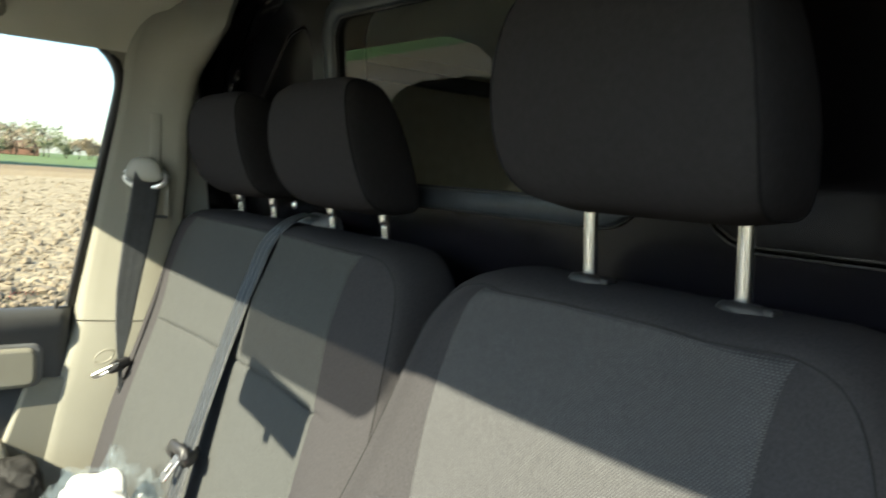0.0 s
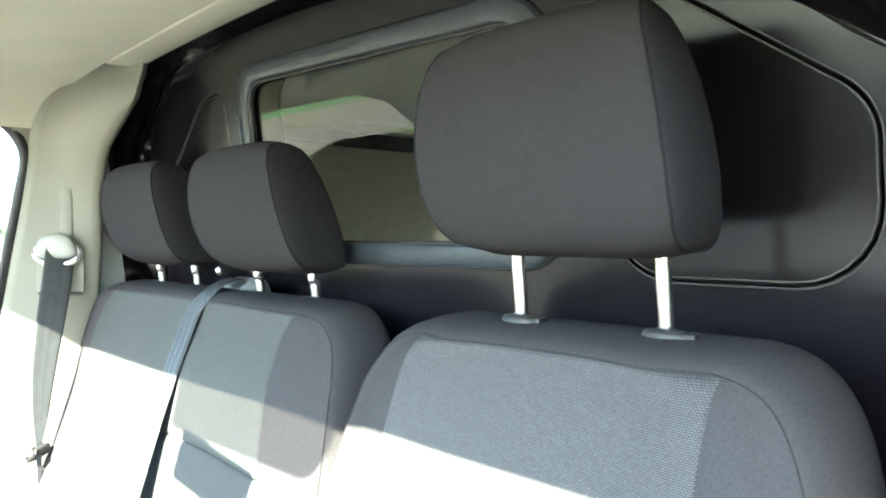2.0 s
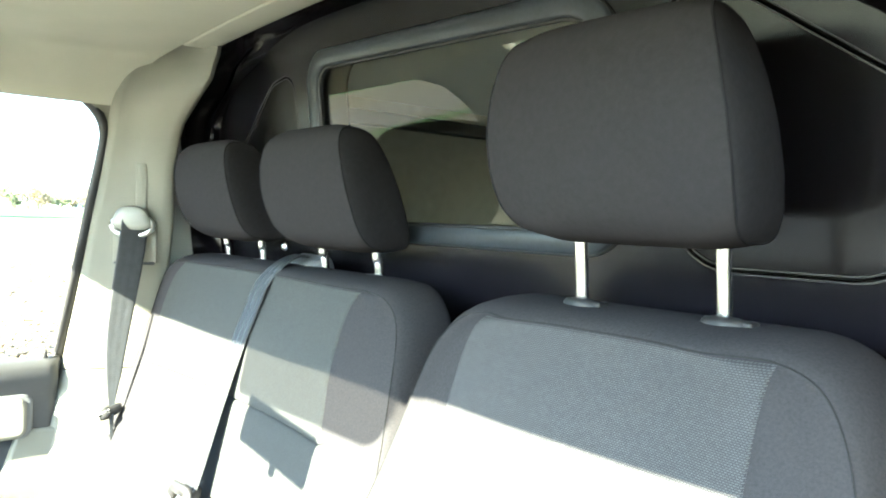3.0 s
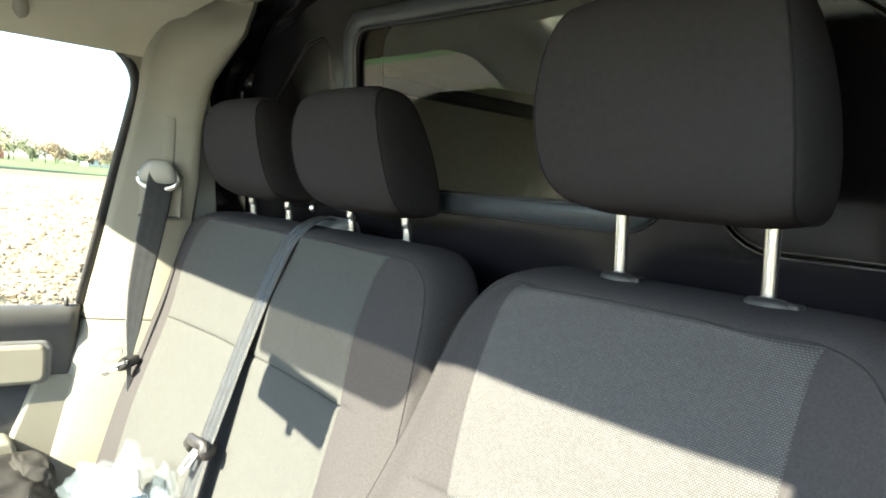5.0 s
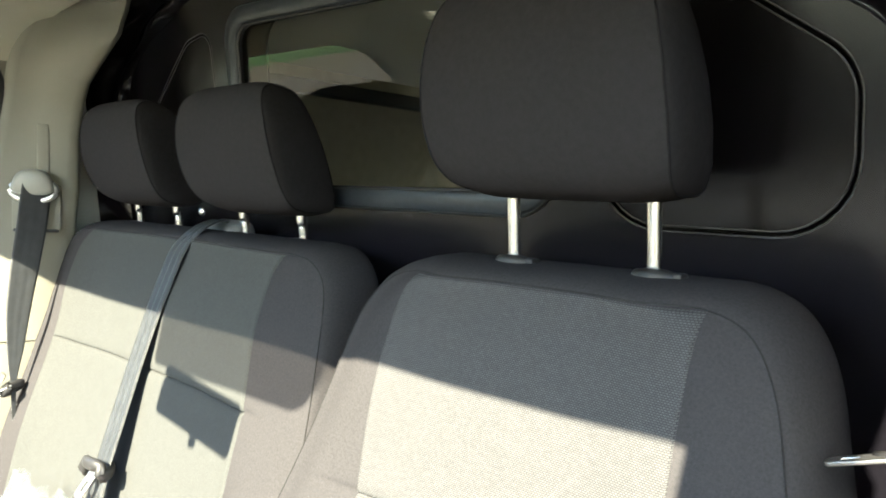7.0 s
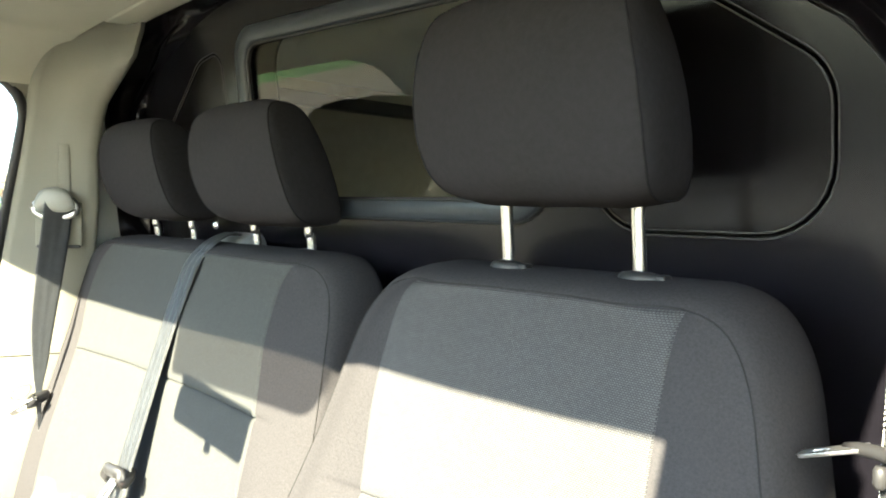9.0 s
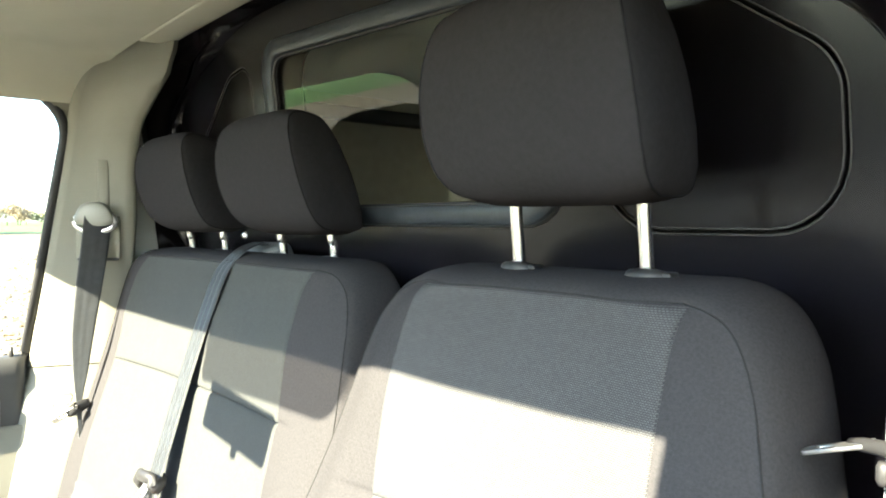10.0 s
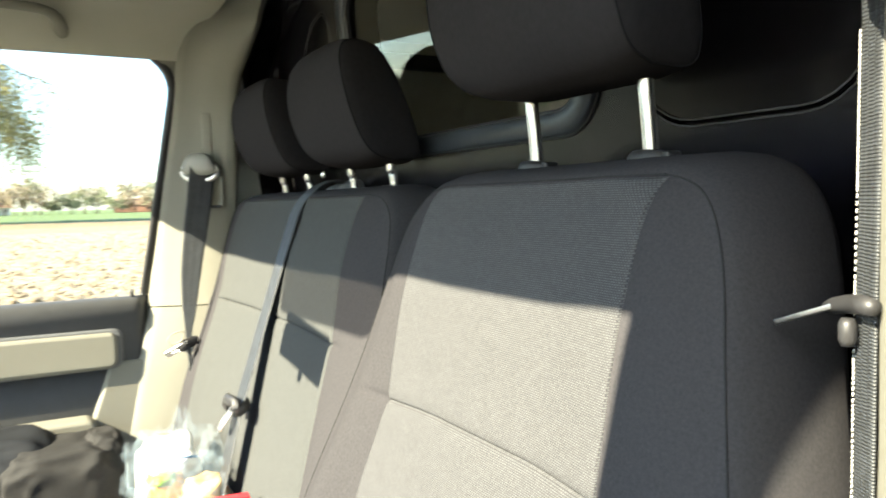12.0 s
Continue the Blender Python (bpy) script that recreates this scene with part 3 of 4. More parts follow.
# ---- seats ----
class Backrest:
    """A padded backrest: a front face with creased edges, a band round it and a rounded rear."""

    def __init__(self, xc, ztop, z0, zc, yc, lean, widths, insert, rear, depth, groove):
        self.xc, self.ztop, self.z0, self.zc, self.yc, self.lean = xc, ztop, z0, zc, yc, lean
        self.wz, self.ww = [p[0] for p in widths][::-1], [p[1] for p in widths][::-1]
        self.insert, self.rear, self.depth, self.groove = insert, rear, depth, groove

    def width(self, z):
        return float(np.interp(z, self.wz, self.ww))

    def mid(self, z):
        return self.yc + (z - self.zc) * self.lean

    def yf(self, x, z):
        edge, mid, top = self.depth
        wide = self.width(z)
        u = min(1.0, abs(x - self.xc) / wide)
        gap = wide - min(wide, abs(x - self.xc))
        f = mid + (edge - mid) * (1 - sstep(0.0, 0.075, gap)) ** 1.3
        f += 0.012 * sstep(0.25, 0.75, u) * sstep(0.0, 0.05, gap)
        f += 0.024 * (0.6 + 0.4 * sstep(0.0, 0.06, gap)) * sstep(0.62, 0.80, u) * sstep(self.groove + 0.05, self.groove - 0.20, z)
        f += 0.005 * math.exp(-((z - (self.ztop + self.groove) / 2) / 0.06) ** 2) * (1 - u ** 4)
        f -= (mid - top) * sstep(self.ztop - 0.05, self.ztop, z)
        g = 0.0
        if u < 0.78:
            g = 0.0040 * math.exp(-abs(z - self.groove) / 0.004)
        return self.mid(z) - f + g

    def build(self, name, mat, parent):
        zs = [self.z0] + list(np.linspace(self.z0 + 0.04, self.groove - 0.02, 16)) + list(np.linspace(self.groove - 0.015, self.groove + 0.015, 9)) + list(np.linspace(self.groove + 0.02, self.ztop - 0.06, 12)) + list(self.ztop - 0.052 * (1 - np.linspace(0.0, 1.0, 16) ** 0.7))
        us = list(np.linspace(-1, -0.94, 4)) + list(np.linspace(-0.91, 0.91, 47)) + list(np.linspace(0.94, 1, 4))
        face = [[Vector((self.xc + u * self.width(z), 0, z)) for u in us] for z in zs]
        for row in face:
            for p in row:
                p.y = self.yf(p.x, p.z)
        rows = [[tuple(p) for p in r] for r in face]
        # loop of the front edge: up one side, over the top, down the other
        loop = [r[0] for r in face] + face[-1][1:-1] + [r[-1] for r in face][::-1]
        rear, off, sides = self.rear, [], []
        for i, p in enumerate(loop):
            d = loop[min(i + 1, len(loop) - 1)] - loop[max(i - 1, 0)]
            off.append(Vector((-d.z, 0, d.x)).normalized())
        for _ in range(6):
            off = [(off[max(i - 1, 0)] + o * 2 + off[min(i + 1, len(off) - 1)]).normalized() for i, o in enumerate(off)]
        spread, fr, back, taper = rear
        for s, o in ((0.0, 0.0), (0.03, 0.18), (0.10, 0.42), (0.25, 0.70), (0.5, 0.92), (0.75, 1.0), (0.92, 0.96), (1.0, 0.86), (1.10, 0.60), (1.22, 0.0), (1.32, -1.0)):
            ring = []
            for p, nrm in zip(loop, off):
                q = p + nrm * spread * o
                y0, y1 = p.y, self.mid(q.z) - fr
                if s > 1:
                    q = q - nrm * taper * (s - 1) / 0.32
                    q.y = y1 + (back + fr) * math.sin((s - 1) / 0.32 * math.pi / 2)
                else:
                    q.y = y0 + (y1 - y0) * s
                ring.append(tuple(q))
            sides.append(ring)
        nf, k = len(us), len(rows)
        verts = [v for r in rows for v in r]
        faces = [(j * nf + i, j * nf + i + 1, (j + 1) * nf + i + 1, (j + 1) * nf + i) for j in range(k - 1) for i in range(nf - 1)]
        base, m = len(verts), len(loop)
        verts += [v for r in sides for v in r]
        faces += [(base + j * m + i, base + j * m + i + 1, base + (j + 1) * m + i + 1, base + (j + 1) * m + i) for j in range(len(sides) - 1) for i in range(m - 1)]
        faces.append([base + (len(sides) - 1) * m + i for i in range(m)])
        me = bpy.data.meshes.new(name)
        me.from_pydata(verts, [], faces)
        bm = bmesh.new()
        bm.from_mesh(me)
        bmesh.ops.remove_doubles(bm, verts=bm.verts, dist=1e-6)
        bmesh.ops.recalc_face_normals(bm, faces=bm.faces[:])
        bm.to_mesh(me)
        bm.free()
        ob = link(name, me, mat, parent)
        for side in (0, -1):
            edge = [r[side] for r in face if r[side].z > self.z0 + 0.1]
            sx = -1 if side == 0 else 1
            part("seam", tube_bm([p + Vector((sx * 0.0003, -0.0001, 0)) for p in edge], 0.0007, 6), thread_mat, parent)
        top = [p + Vector((0, -0.0001, 0.0003)) for p in face[-1]]
        part("seam", tube_bm(top, 0.0007, 6), thread_mat, parent)
        return ob

    def patch(self, name, mat, parent, z0, z1, proud=0.0024, label=""):
        """A panel of other cloth over the front, with its edges turned in."""
        iz, il, ir = [p[0] for p in self.insert][::-1], [p[1] for p in self.insert][::-1], [p[2] for p in self.insert][::-1]
        zs = [z0, z0 + 0.0010, z0 + 0.0025] + list(np.linspace(z0 + 0.005, z1 - 0.005, 50)) + [z1 - 0.0025, z1 - 0.0010, z1]
        cols = [0.0, 0.004] + list(np.linspace(0.012, 0.988, 40)) + [0.996, 1.0]
        rows = []
        for j, z in enumerate(zs):
            x0, x1 = float(np.interp(z, iz, il)), float(np.interp(z, iz, ir))
            row = []
            for i, c in enumerate(cols):
                x = x0 + (x1 - x0) * c
                rim = i in (0, len(cols) - 1) or j in (0, len(zs) - 1)
                row.append((x, self.yf(x, z) - (-0.0005 if rim else proud), z))
            rows.append(row)
        return grid(name, rows, mat, parent, label)


def curve(table, n=60):
    """A finely stepped smooth version of a table of rows, falling in its first column."""
    pts = smooth_path([(r[0], r[1], r[2] if len(r) > 2 else 0.0) for r in table], 8)
    return [tuple(p)[:len(table[0])] for p in pts]


def headrest(seat, xc, y, z0, z1, base_z, base_y, gap, pitch):
    """A padded headrest: a band of cloth between two creased, domed side panels, on two chrome posts."""
    zc, hh = (z0 + z1) / 2, (z1 - z0) / 2
    # side profile as (depth from the middle, height -1 to 1), front to the negative side
    prof = [(p.x, p.y) for p in smooth_path([(-0.012, -0.99, 0), (-0.036, -0.90, 0), (-0.050, -0.66, 0), (-0.055, -0.20, 0), (-0.053, 0.30, 0), (-0.046, 0.70, 0), (-0.034, 0.92, 0), (-0.014, 1.0, 0), (0.008, 0.97, 0), (0.023, 0.83, 0), (0.034, 0.45, 0), (0.040, 0.0, 0), (0.042, -0.50, 0), (0.041, -0.82, 0), (0.036, -0.945, 0), (0.022, -0.99, 0), (-0.012, -0.99, 0)], 4)][:-1]
    wv, ww = (-1.0, -0.9, -0.7, -0.36, 0.05, 0.46, 0.75, 0.92, 1.0), (0.107, 0.1130, 0.119, 0.1220, 0.1205, 0.1145, 0.107, 0.101, 0.096)

    def wide(v, d):
        return float(np.interp(v, wv, ww)) * (1 - 0.085 * sstep(-0.060, 0.045, d))

    def ring(u, inset=0.0, dome=0.0):
        out = []
        k = 1 - inset
        for d, v in prof:
            dd, vv = d * k, v * k
            x = u * wide(vv, dd) + math.copysign(dome, u)
            crown = 0.010 * (1 - min(1.0, abs(u)) ** 2) * sstep(0.02, -0.05, d) * (1 - 0.6 * v * v)
            edge = 0.006 * max(0.0, (abs(u) - 0.55) / 0.45) ** 2.2 * k
            out.append((xc - 0.004 * vv + x, y - pitch * vv + 0.006 * vv * vv + dd - crown, zc + hh * vv - edge * vv))
        return out

    side = [(1.0, 0.012, 0.0010), (1.0, 0.04, 0.0020), (1.0, 0.12, 0.0032), (1.0, 0.30, 0.0045), (1.0, 0.60, 0.0055), (1.0, 0.98, 0.0058)]
    rows = [ring(-u, i, h) for u, i, h in side[::-1]] + [ring(u) for u in [-1.0, -0.992, -0.975, -0.94] + list(np.linspace(-0.88, 0.88, 17)) + [0.94, 0.975, 0.992, 1.0]] + [ring(u, i, h) for u, i, h in side]
    body = grid("headrest", rows, cloth_head, seat, "dark charcoal cloth headrest", close_u=True, flip=True)
    bm = bmesh.new()
    bm.from_mesh(body.data)
    bmesh.ops.holes_fill(bm, edges=[e for e in bm.edges if e.is_boundary])
    bmesh.ops.recalc_face_normals(bm, faces=bm.faces[:])
    bm.to_mesh(body.data)
    bm.free()
    body.data.polygons.foreach_set("use_smooth", [True] * len(body.data.polygons))
    for s in (-1, 1):
        path = [Vector(p) + Vector((s * 0.0005, 0, 0)) for p in ring(s * 1.0, 0.004, 0.0004)]
        part("seam", tube_bm(path, 0.0011, 6, True), thread_dark, body)
    for s in (-1, 1):
        px = xc + s * gap / 2
        path = smooth_path([(px, base_y + 0.004, base_z - 0.03), (px, base_y, base_z + 0.02), (px, base_y - 0.004, z0 - 0.005), (px, base_y - 0.006, z0 + 0.04)], 4)
        part("post", tube_bm(path, 0.0065, 18), chrome, body, "bright chrome post")
    return body


def grommet(seat, x, y, z, button=1):
    """Oval post guide with a domed rim and a small release button."""
    rows = []
    for r, h in ((0.0, 0.0085), (0.42, 0.0085), (0.50, 0.0080), (0.80, 0.0068), (0.93, 0.0045), (1.0, 0.0010), (1.0, -0.006)):
        rows.append([(x + 0.0245 * r * math.cos(a) + 0.003 * button * r, y + 0.0185 * r * math.sin(a), z + h - 0.20 * 0.0185 * r * math.sin(a)) for a in np.linspace(0, math.tau, 28, endpoint=False)])
    guide = grid("post_guide", rows, seal_black, seat, "black plastic post guide", close_u=True)
    b = bmesh.new()
    rbox(b, (0.010, 0.015, 0.008), (x + button * 0.0235, y - 0.004, z + 0.0035), bevel=0.0025, seg=3)
    part("release_button", b, seal_black, guide)


def cushion(seat, x0, x1, y0, y1, z0, z1):
    b = bmesh.new()
    rbox(b, (x1 - x0, y1 - y0, z1 - z0), ((x0 + x1) / 2, (y0 + y1) / 2, (z0 + z1) / 2), bevel=0.045, seg=5)
    part("cushion", b, cloth_dark, seat)
    b = bmesh.new()
    rbox(b, (x1 - x0 - 0.16, y1 - y0 - 0.06, 0.03), ((x0 + x1) / 2, (y0 + y1) / 2, z1 - 0.010), bevel=0.012, seg=3)
    part("cushion_insert", b, cloth_insert, seat)
    b = bmesh.new()
    rbox(b, (x1 - x0 - 0.08, y1 - y0 - 0.10, z0 - 0.62), ((x0 + x1) / 2, (y0 + y1) / 2, (z0 + 0.62) / 2), bevel=0.02)
    part("base", b, black_plastic, seat)


driver = thing("car_seat", "charcoal cloth driver seat with ribbed grey centre", "seat", at=(0, 0, 0))
db_ = Backrest(0.4120, 1.537, 0.86, 1.547, 0.0, 0.28,
               curve([(1.537, 0.150), (1.534, 0.166), (1.526, 0.184), (1.511, 0.199), (1.490, 0.211), (1.465, 0.2195), (1.431, 0.228), (1.377, 0.242), (1.30, 0.263), (1.176, 0.295), (1.05, 0.308), (0.86, 0.312)]),
               curve([(1.5355, 0.272, 0.5670), (1.515, 0.266, 0.5680), (1.475, 0.2635, 0.5690), (1.44, 0.2625, 0.5695), (1.373, 0.2635, 0.5715), (1.330, 0.2660, 0.5735), (1.286, 0.258, 0.578), (1.234, 0.247, 0.585), (1.10, 0.230, 0.600), (0.95, 0.220, 0.610)]),
               (0.0165, -0.036, 0.066, 0.045), (0.056, 0.058, 0.054), 1.328)
db_.build("backrest", cloth_dark, driver)
db_.patch("upper_insert", cloth_insert, driver, 1.3282, 1.5355, label="ribbed grey cloth panel")
db_.patch("lower_insert", cloth_insert, driver, 0.95, 1.3278, label="ribbed grey cloth panel")
headrest(driver, 0.418, -0.036, 1.612, 1.807, 1.55, 0.0, 0.15, 0.010)
for px in (0.345, 0.495):
    grommet(driver, px, 0.0, 1.5490)
cushion(driver, 0.17, 0.66, -0.66, -0.12, 0.80, 0.95)

bench = thing("passenger_bench", "charcoal cloth double bench with ribbed grey centre", "seat")
bb = Backrest(-0.311, 1.533, 0.86, 1.541, 0.045, 0.25,
              curve([(1.533, 0.318), (1.530, 0.350), (1.520, 0.375), (1.503, 0.394), (1.475, 0.405), (1.44, 0.411), (1.33, 0.426), (1.195, 0.447), (1.05, 0.457), (0.86, 0.46)]),
              curve([(1.5315, -0.600, 0.004), (1.515, -0.625, -0.010), (1.49, -0.644, -0.018), (1.434, -0.655, -0.021), (1.397, -0.655, -0.019), (1.328, -0.651, -0.011), (1.256, -0.648, -0.008), (1.10, -0.65, 0.0), (0.95, -0.65, 0.005)]),
              (0.014, -0.004, 0.040, 0.045), (0.070, 0.062, 0.062), 1.334)
bb.build("backrest", cloth_dark, bench)
bb.patch("upper_insert", cloth_bench, bench, 1.3342, 1.5315, label="ribbed grey cloth panel")
bb.patch("lower_insert", cloth_bench, bench, 0.95, 1.3338, label="ribbed grey cloth panel")
headrest(bench, -0.144, 0.010, 1.577, 1.757, 1.542, 0.045, 0.15, 0.020)
headrest(bench, -0.508, 0.010, 1.577, 1.757, 1.542, 0.045, 0.15, 0.020)
for px in (-0.219, -0.069, -0.583, -0.433):
    grommet(bench, px, 0.045, 1.5380, -1)
cushion(bench, -0.74, 0.10, -0.62, -0.10, 0.80, 0.95)


# ---- seat belts ----
def webbing(name, path, widths, across, parent, n=6, ridge=0.0009):
    """A flat strap along a path, with thickness and a ridged weave."""
    P = smooth_path(path, n)
    W = np.interp(np.linspace(0, 1, len(P)), np.linspace(0, 1, len(widths)), widths)
    rows = []
    for i, p in enumerate(P):
        d = (P[min(i + 1, len(P) - 1)] - P[max(i - 1, 0)]).normalized()
        s = (Vector(across) - d * d.dot(Vector(across))).normalized()
        nn = s.cross(d).normalized()
        if nn.y > 0 or (abs(nn.y) < 0.2 and nn.z < 0):
            nn = -nn
        ring = []
        for k in range(13):
            a = (k / 12 - 0.5)
            ring.append(p + s * a * W[i] + nn * (0.0013 + ridge * W[i] / 0.046 * math.cos(a * 2 * math.pi * 3)))
        for k in range(12, -1, -1):
            a = (k / 12 - 0.5)
            ring.append(p + s * a * W[i] - nn * 0.0006)
        rows.append(ring)
    ob = grid(name, rows, belt_mat, parent, close_u=True)
    return ob


belt_m = thing("middle_seat_belt", "grey webbing seat belt with its tongue, over the bench", "seat belt", "seat belts")
webbing("strap", [(-0.310, 0.070, 1.552), (-0.299, 0.050, 1.560), (-0.290, 0.030, 1.560), (-0.282, 0.004, 1.5515), (-0.281, -0.016, 1.536), (-0.284, -0.033, 1.513), (-0.294, -0.045, 1.473), (-0.3055, -0.0575, 1.427), (-0.3135, -0.082, 1.346), (-0.311, -0.1125, 1.2565), (-0.3075, -0.136, 1.188), (-0.306, -0.165, 1.080), (-0.305, -0.19, 0.955)], [0.028, 0.030, 0.033, 0.040, 0.046] + [0.048] * 8, (1, 0, 0), belt_m, ridge=0.0013)
bm = bmesh.new()
rbox(bm, (0.120, 0.046, 0.030), (-0.296, 0.060, 1.543), Euler((radians(22), 0, radians(-8))), bevel=0.010, seg=3)
part("belt_guide", bm, guide_plastic, belt_m, "grey plastic belt guide")
bm = bmesh.new()
bmesh.ops.create_uvsphere(bm, u_segments=14, v_segments=8, radius=0.0075, matrix=Matrix.Translation((-0.336, 0.036, 1.574)) @ Matrix.Diagonal((1, 0.6, 1, 1)))
part("guide_bolt", bm, chrome, belt_m, "bright steel bolt head")


def tongue(ob, at, across, point, strap, width=0.035):
    """Belt tongue: a plastic sheath ringed round the strap and a steel plate along point."""
    zz = -Vector(point).normalized()
    yy = zz.cross(Vector(across)).normalized()
    xx = yy.cross(zz)
    t = Matrix.Translation(at) @ Matrix((xx, yy, zz)).transposed().to_4x4()
    a = Vector(across).normalized()
    c = Vector(strap).normalized().cross(a).normalized()
    path = [Vector(at) + a * u * width + c * v * 0.014 - zz * 0.014 * u * u * (1 if v > -0.5 else 0) for u, v in ((math.cos(q), math.sin(q)) for q in np.linspace(0, 2 * math.pi, 20, endpoint=False))]
    part("tongue_sheath", tube_bm(path, 0.0062 + 0.06 * (width - 0.012), 10, True, squash=1.35), black_plastic, ob, "black plastic tongue sheath")
    lp = round_poly([(-0.0115, -0.055), (0.0115, -0.055), (0.0125, -0.004), (-0.0125, -0.004)], [0.005, 0.005, 0.001, 0.001], 4)
    ho = round_poly([(-0.006, -0.045), (0.006, -0.045), (0.006, -0.027), (-0.006, -0.027)], 0.002, 3)
    plate("tongue_plate", [lp, ho], 0.0028, steel, t @ UPRIGHT, ob, "bright steel tongue", bevel=0.0006)


tongue(belt_m, (-0.3076, -0.138, 1.200), (1, 0, 0.1), (-0.10, -0.55, -0.80), (0.05, 0.3, 1), 0.031)

belt_p = thing("passenger_seat_belt", "dark webbing seat belt hanging from the pillar", "seat belt", "seat belts")
webbing("strap", [(-0.703, -0.090, 1.622), (-0.700, -0.097, 1.60), (-0.695, -0.106, 1.54), (-0.690, -0.120, 1.46), (-0.687, -0.132, 1.38), (-0.685, -0.138, 1.31), (-0.682, -0.142, 1.245), (-0.690, -0.135, 1.15), (-0.70, -0.10, 1.00), (-0.71, -0.09, 0.80)], [0.050, 0.050, 0.050, 0.047, 0.040, 0.028, 0.009, 0.006, 0.006, 0.006], (0.15, 0.99, 0), belt_p, ridge=0.0002)
tongue(belt_p, (-0.680, -0.140, 1.242), (0.55, 0.35, 0.6), (-0.2, -0.75, -0.40), (0.1, 0.1, -1), 0.009)

belt_d = thing("driver_seat_belt", "grey webbing seat belt with its tongue on the pillar", "seat belt", "seat belts")
drun = [(0.733, -0.104, 1.638), (0.7235, -0.0877, 1.60), (0.7205, -0.0837, 1.53), (0.7185, -0.0817, 1.47), (0.7175, -0.0807, 1.40), (0.7165, -0.0797, 1.2), (0.73, -0.09, 0.75)]
dstrap = webbing("strap", drun, [0.029] * 7, (-0.74, 0.67, 0), belt_d)
bm = bmesh.new()
edge = [p + Vector((-0.74, 0.67, 0)).normalized() * 0.0138 + Vector((-0.67, -0.74, 0)) * 0.0016 for p in smooth_path(drun[1:6], 16)]
for p, q in zip(edge, edge[1:]):
    k = max(1, round((q - p).length / 0.0026))
    for w in range(k):
        rbox(bm, (0.0007, 0.0007, 0.0021), p.lerp(q, (w + 0.5) / k), Euler((0, 0.12, 0.3)), bevel=0)
part("stitching", bm, belt_edge, dstrap, "pale edge stitching")
bm = bmesh.new()
tube_bm([(0.682, -0.058, 1.4605), (0.692, -0.066, 1.463), (0.705, -0.076, 1.466), (0.722, -0.092, 1.469), (0.734, -0.103, 1.470)], [0.003, 0.0045, 0.0048, 0.0048, 0.004], 12, bm=bm)
tube_bm([(0.709, -0.082, 1.460), (0.709, -0.082, 1.457), (0.709, -0.082, 1.449), (0.709, -0.082, 1.446)], [0.003, 0.0044, 0.0044, 0.003], 14, bm=bm)
part("tongue_sheath", bm, black_plastic, belt_d, "black plastic tongue sheath")
tz = -(Vector((0.658, -0.061, 1.451)) - Vector((0.688, -0.064, 1.462))).normalized()
ty = tz.cross(Vector((-0.1, 0.95, 0.02))).normalized()
tx = ty.cross(tz)
lp = round_poly([(-0.0065, -0.037), (0.0065, -0.037), (0.0075, 0.006), (-0.0075, 0.006)], [0.004, 0.004, 0.001, 0.001], 4)
ho = round_poly([(-0.003, -0.029), (0.003, -0.029), (0.003, -0.016), (-0.003, -0.016)], 0.002, 3)
plate("tongue_plate", [lp, ho], 0.0028, steel, Matrix.Translation((0.690, -0.0645, 1.4625)) @ Matrix((tx, ty, tz)).transposed().to_4x4() @ UPRIGHT, belt_d, "bright steel tongue", bevel=0.0006)

# ---- outside: field, green strip, far trees and houses ----
soil = bpy.data.materials.new("field_soil")
soil.use_nodes = True
n, l = soil.node_tree.nodes, soil.node_tree.links
b = n["Principled BSDF"]
b.inputs["Roughness"].default_value = 0.95
geo = n.new("ShaderNodeNewGeometry")
sep = n.new("ShaderNodeSeparateXYZ")
l.new(geo.outputs["Position"], sep.inputs[0])
nz = n.new("ShaderNodeTexNoise")
nz.inputs["Scale"].default_value, nz.inputs["Detail"].default_value = 2.5, 8
l.new(geo.outputs["Position"], nz.inputs["Vector"])
r1 = n.new("ShaderNodeValToRGB")
r1.color_ramp.elements[0].position, r1.color_ramp.elements[1].position = 0.35, 0.65
r1.color_ramp.elements[0].color, r1.color_ramp.elements[1].color = (0.175, 0.138, 0.082, 1), (0.32, 0.262, 0.165, 1)
l.new(nz.outputs[0], r1.inputs[0])
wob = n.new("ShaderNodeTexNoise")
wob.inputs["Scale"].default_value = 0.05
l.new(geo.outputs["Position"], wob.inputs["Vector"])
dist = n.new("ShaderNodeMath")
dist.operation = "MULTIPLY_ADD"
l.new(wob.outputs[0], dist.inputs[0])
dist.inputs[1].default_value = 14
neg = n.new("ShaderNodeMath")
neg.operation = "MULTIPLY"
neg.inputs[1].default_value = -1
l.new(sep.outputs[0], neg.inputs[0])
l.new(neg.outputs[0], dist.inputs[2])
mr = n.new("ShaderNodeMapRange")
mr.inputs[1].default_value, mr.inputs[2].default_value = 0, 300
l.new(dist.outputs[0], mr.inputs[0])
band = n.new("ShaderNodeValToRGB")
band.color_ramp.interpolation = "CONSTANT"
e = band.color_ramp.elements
# Near ground is dark gravel, also darkened to cut light bounced into the cab.
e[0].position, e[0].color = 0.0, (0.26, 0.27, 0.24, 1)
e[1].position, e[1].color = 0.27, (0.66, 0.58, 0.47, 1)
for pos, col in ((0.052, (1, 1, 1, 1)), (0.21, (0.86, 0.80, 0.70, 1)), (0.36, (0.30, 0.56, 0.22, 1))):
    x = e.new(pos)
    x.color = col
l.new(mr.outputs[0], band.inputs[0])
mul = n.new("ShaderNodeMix")
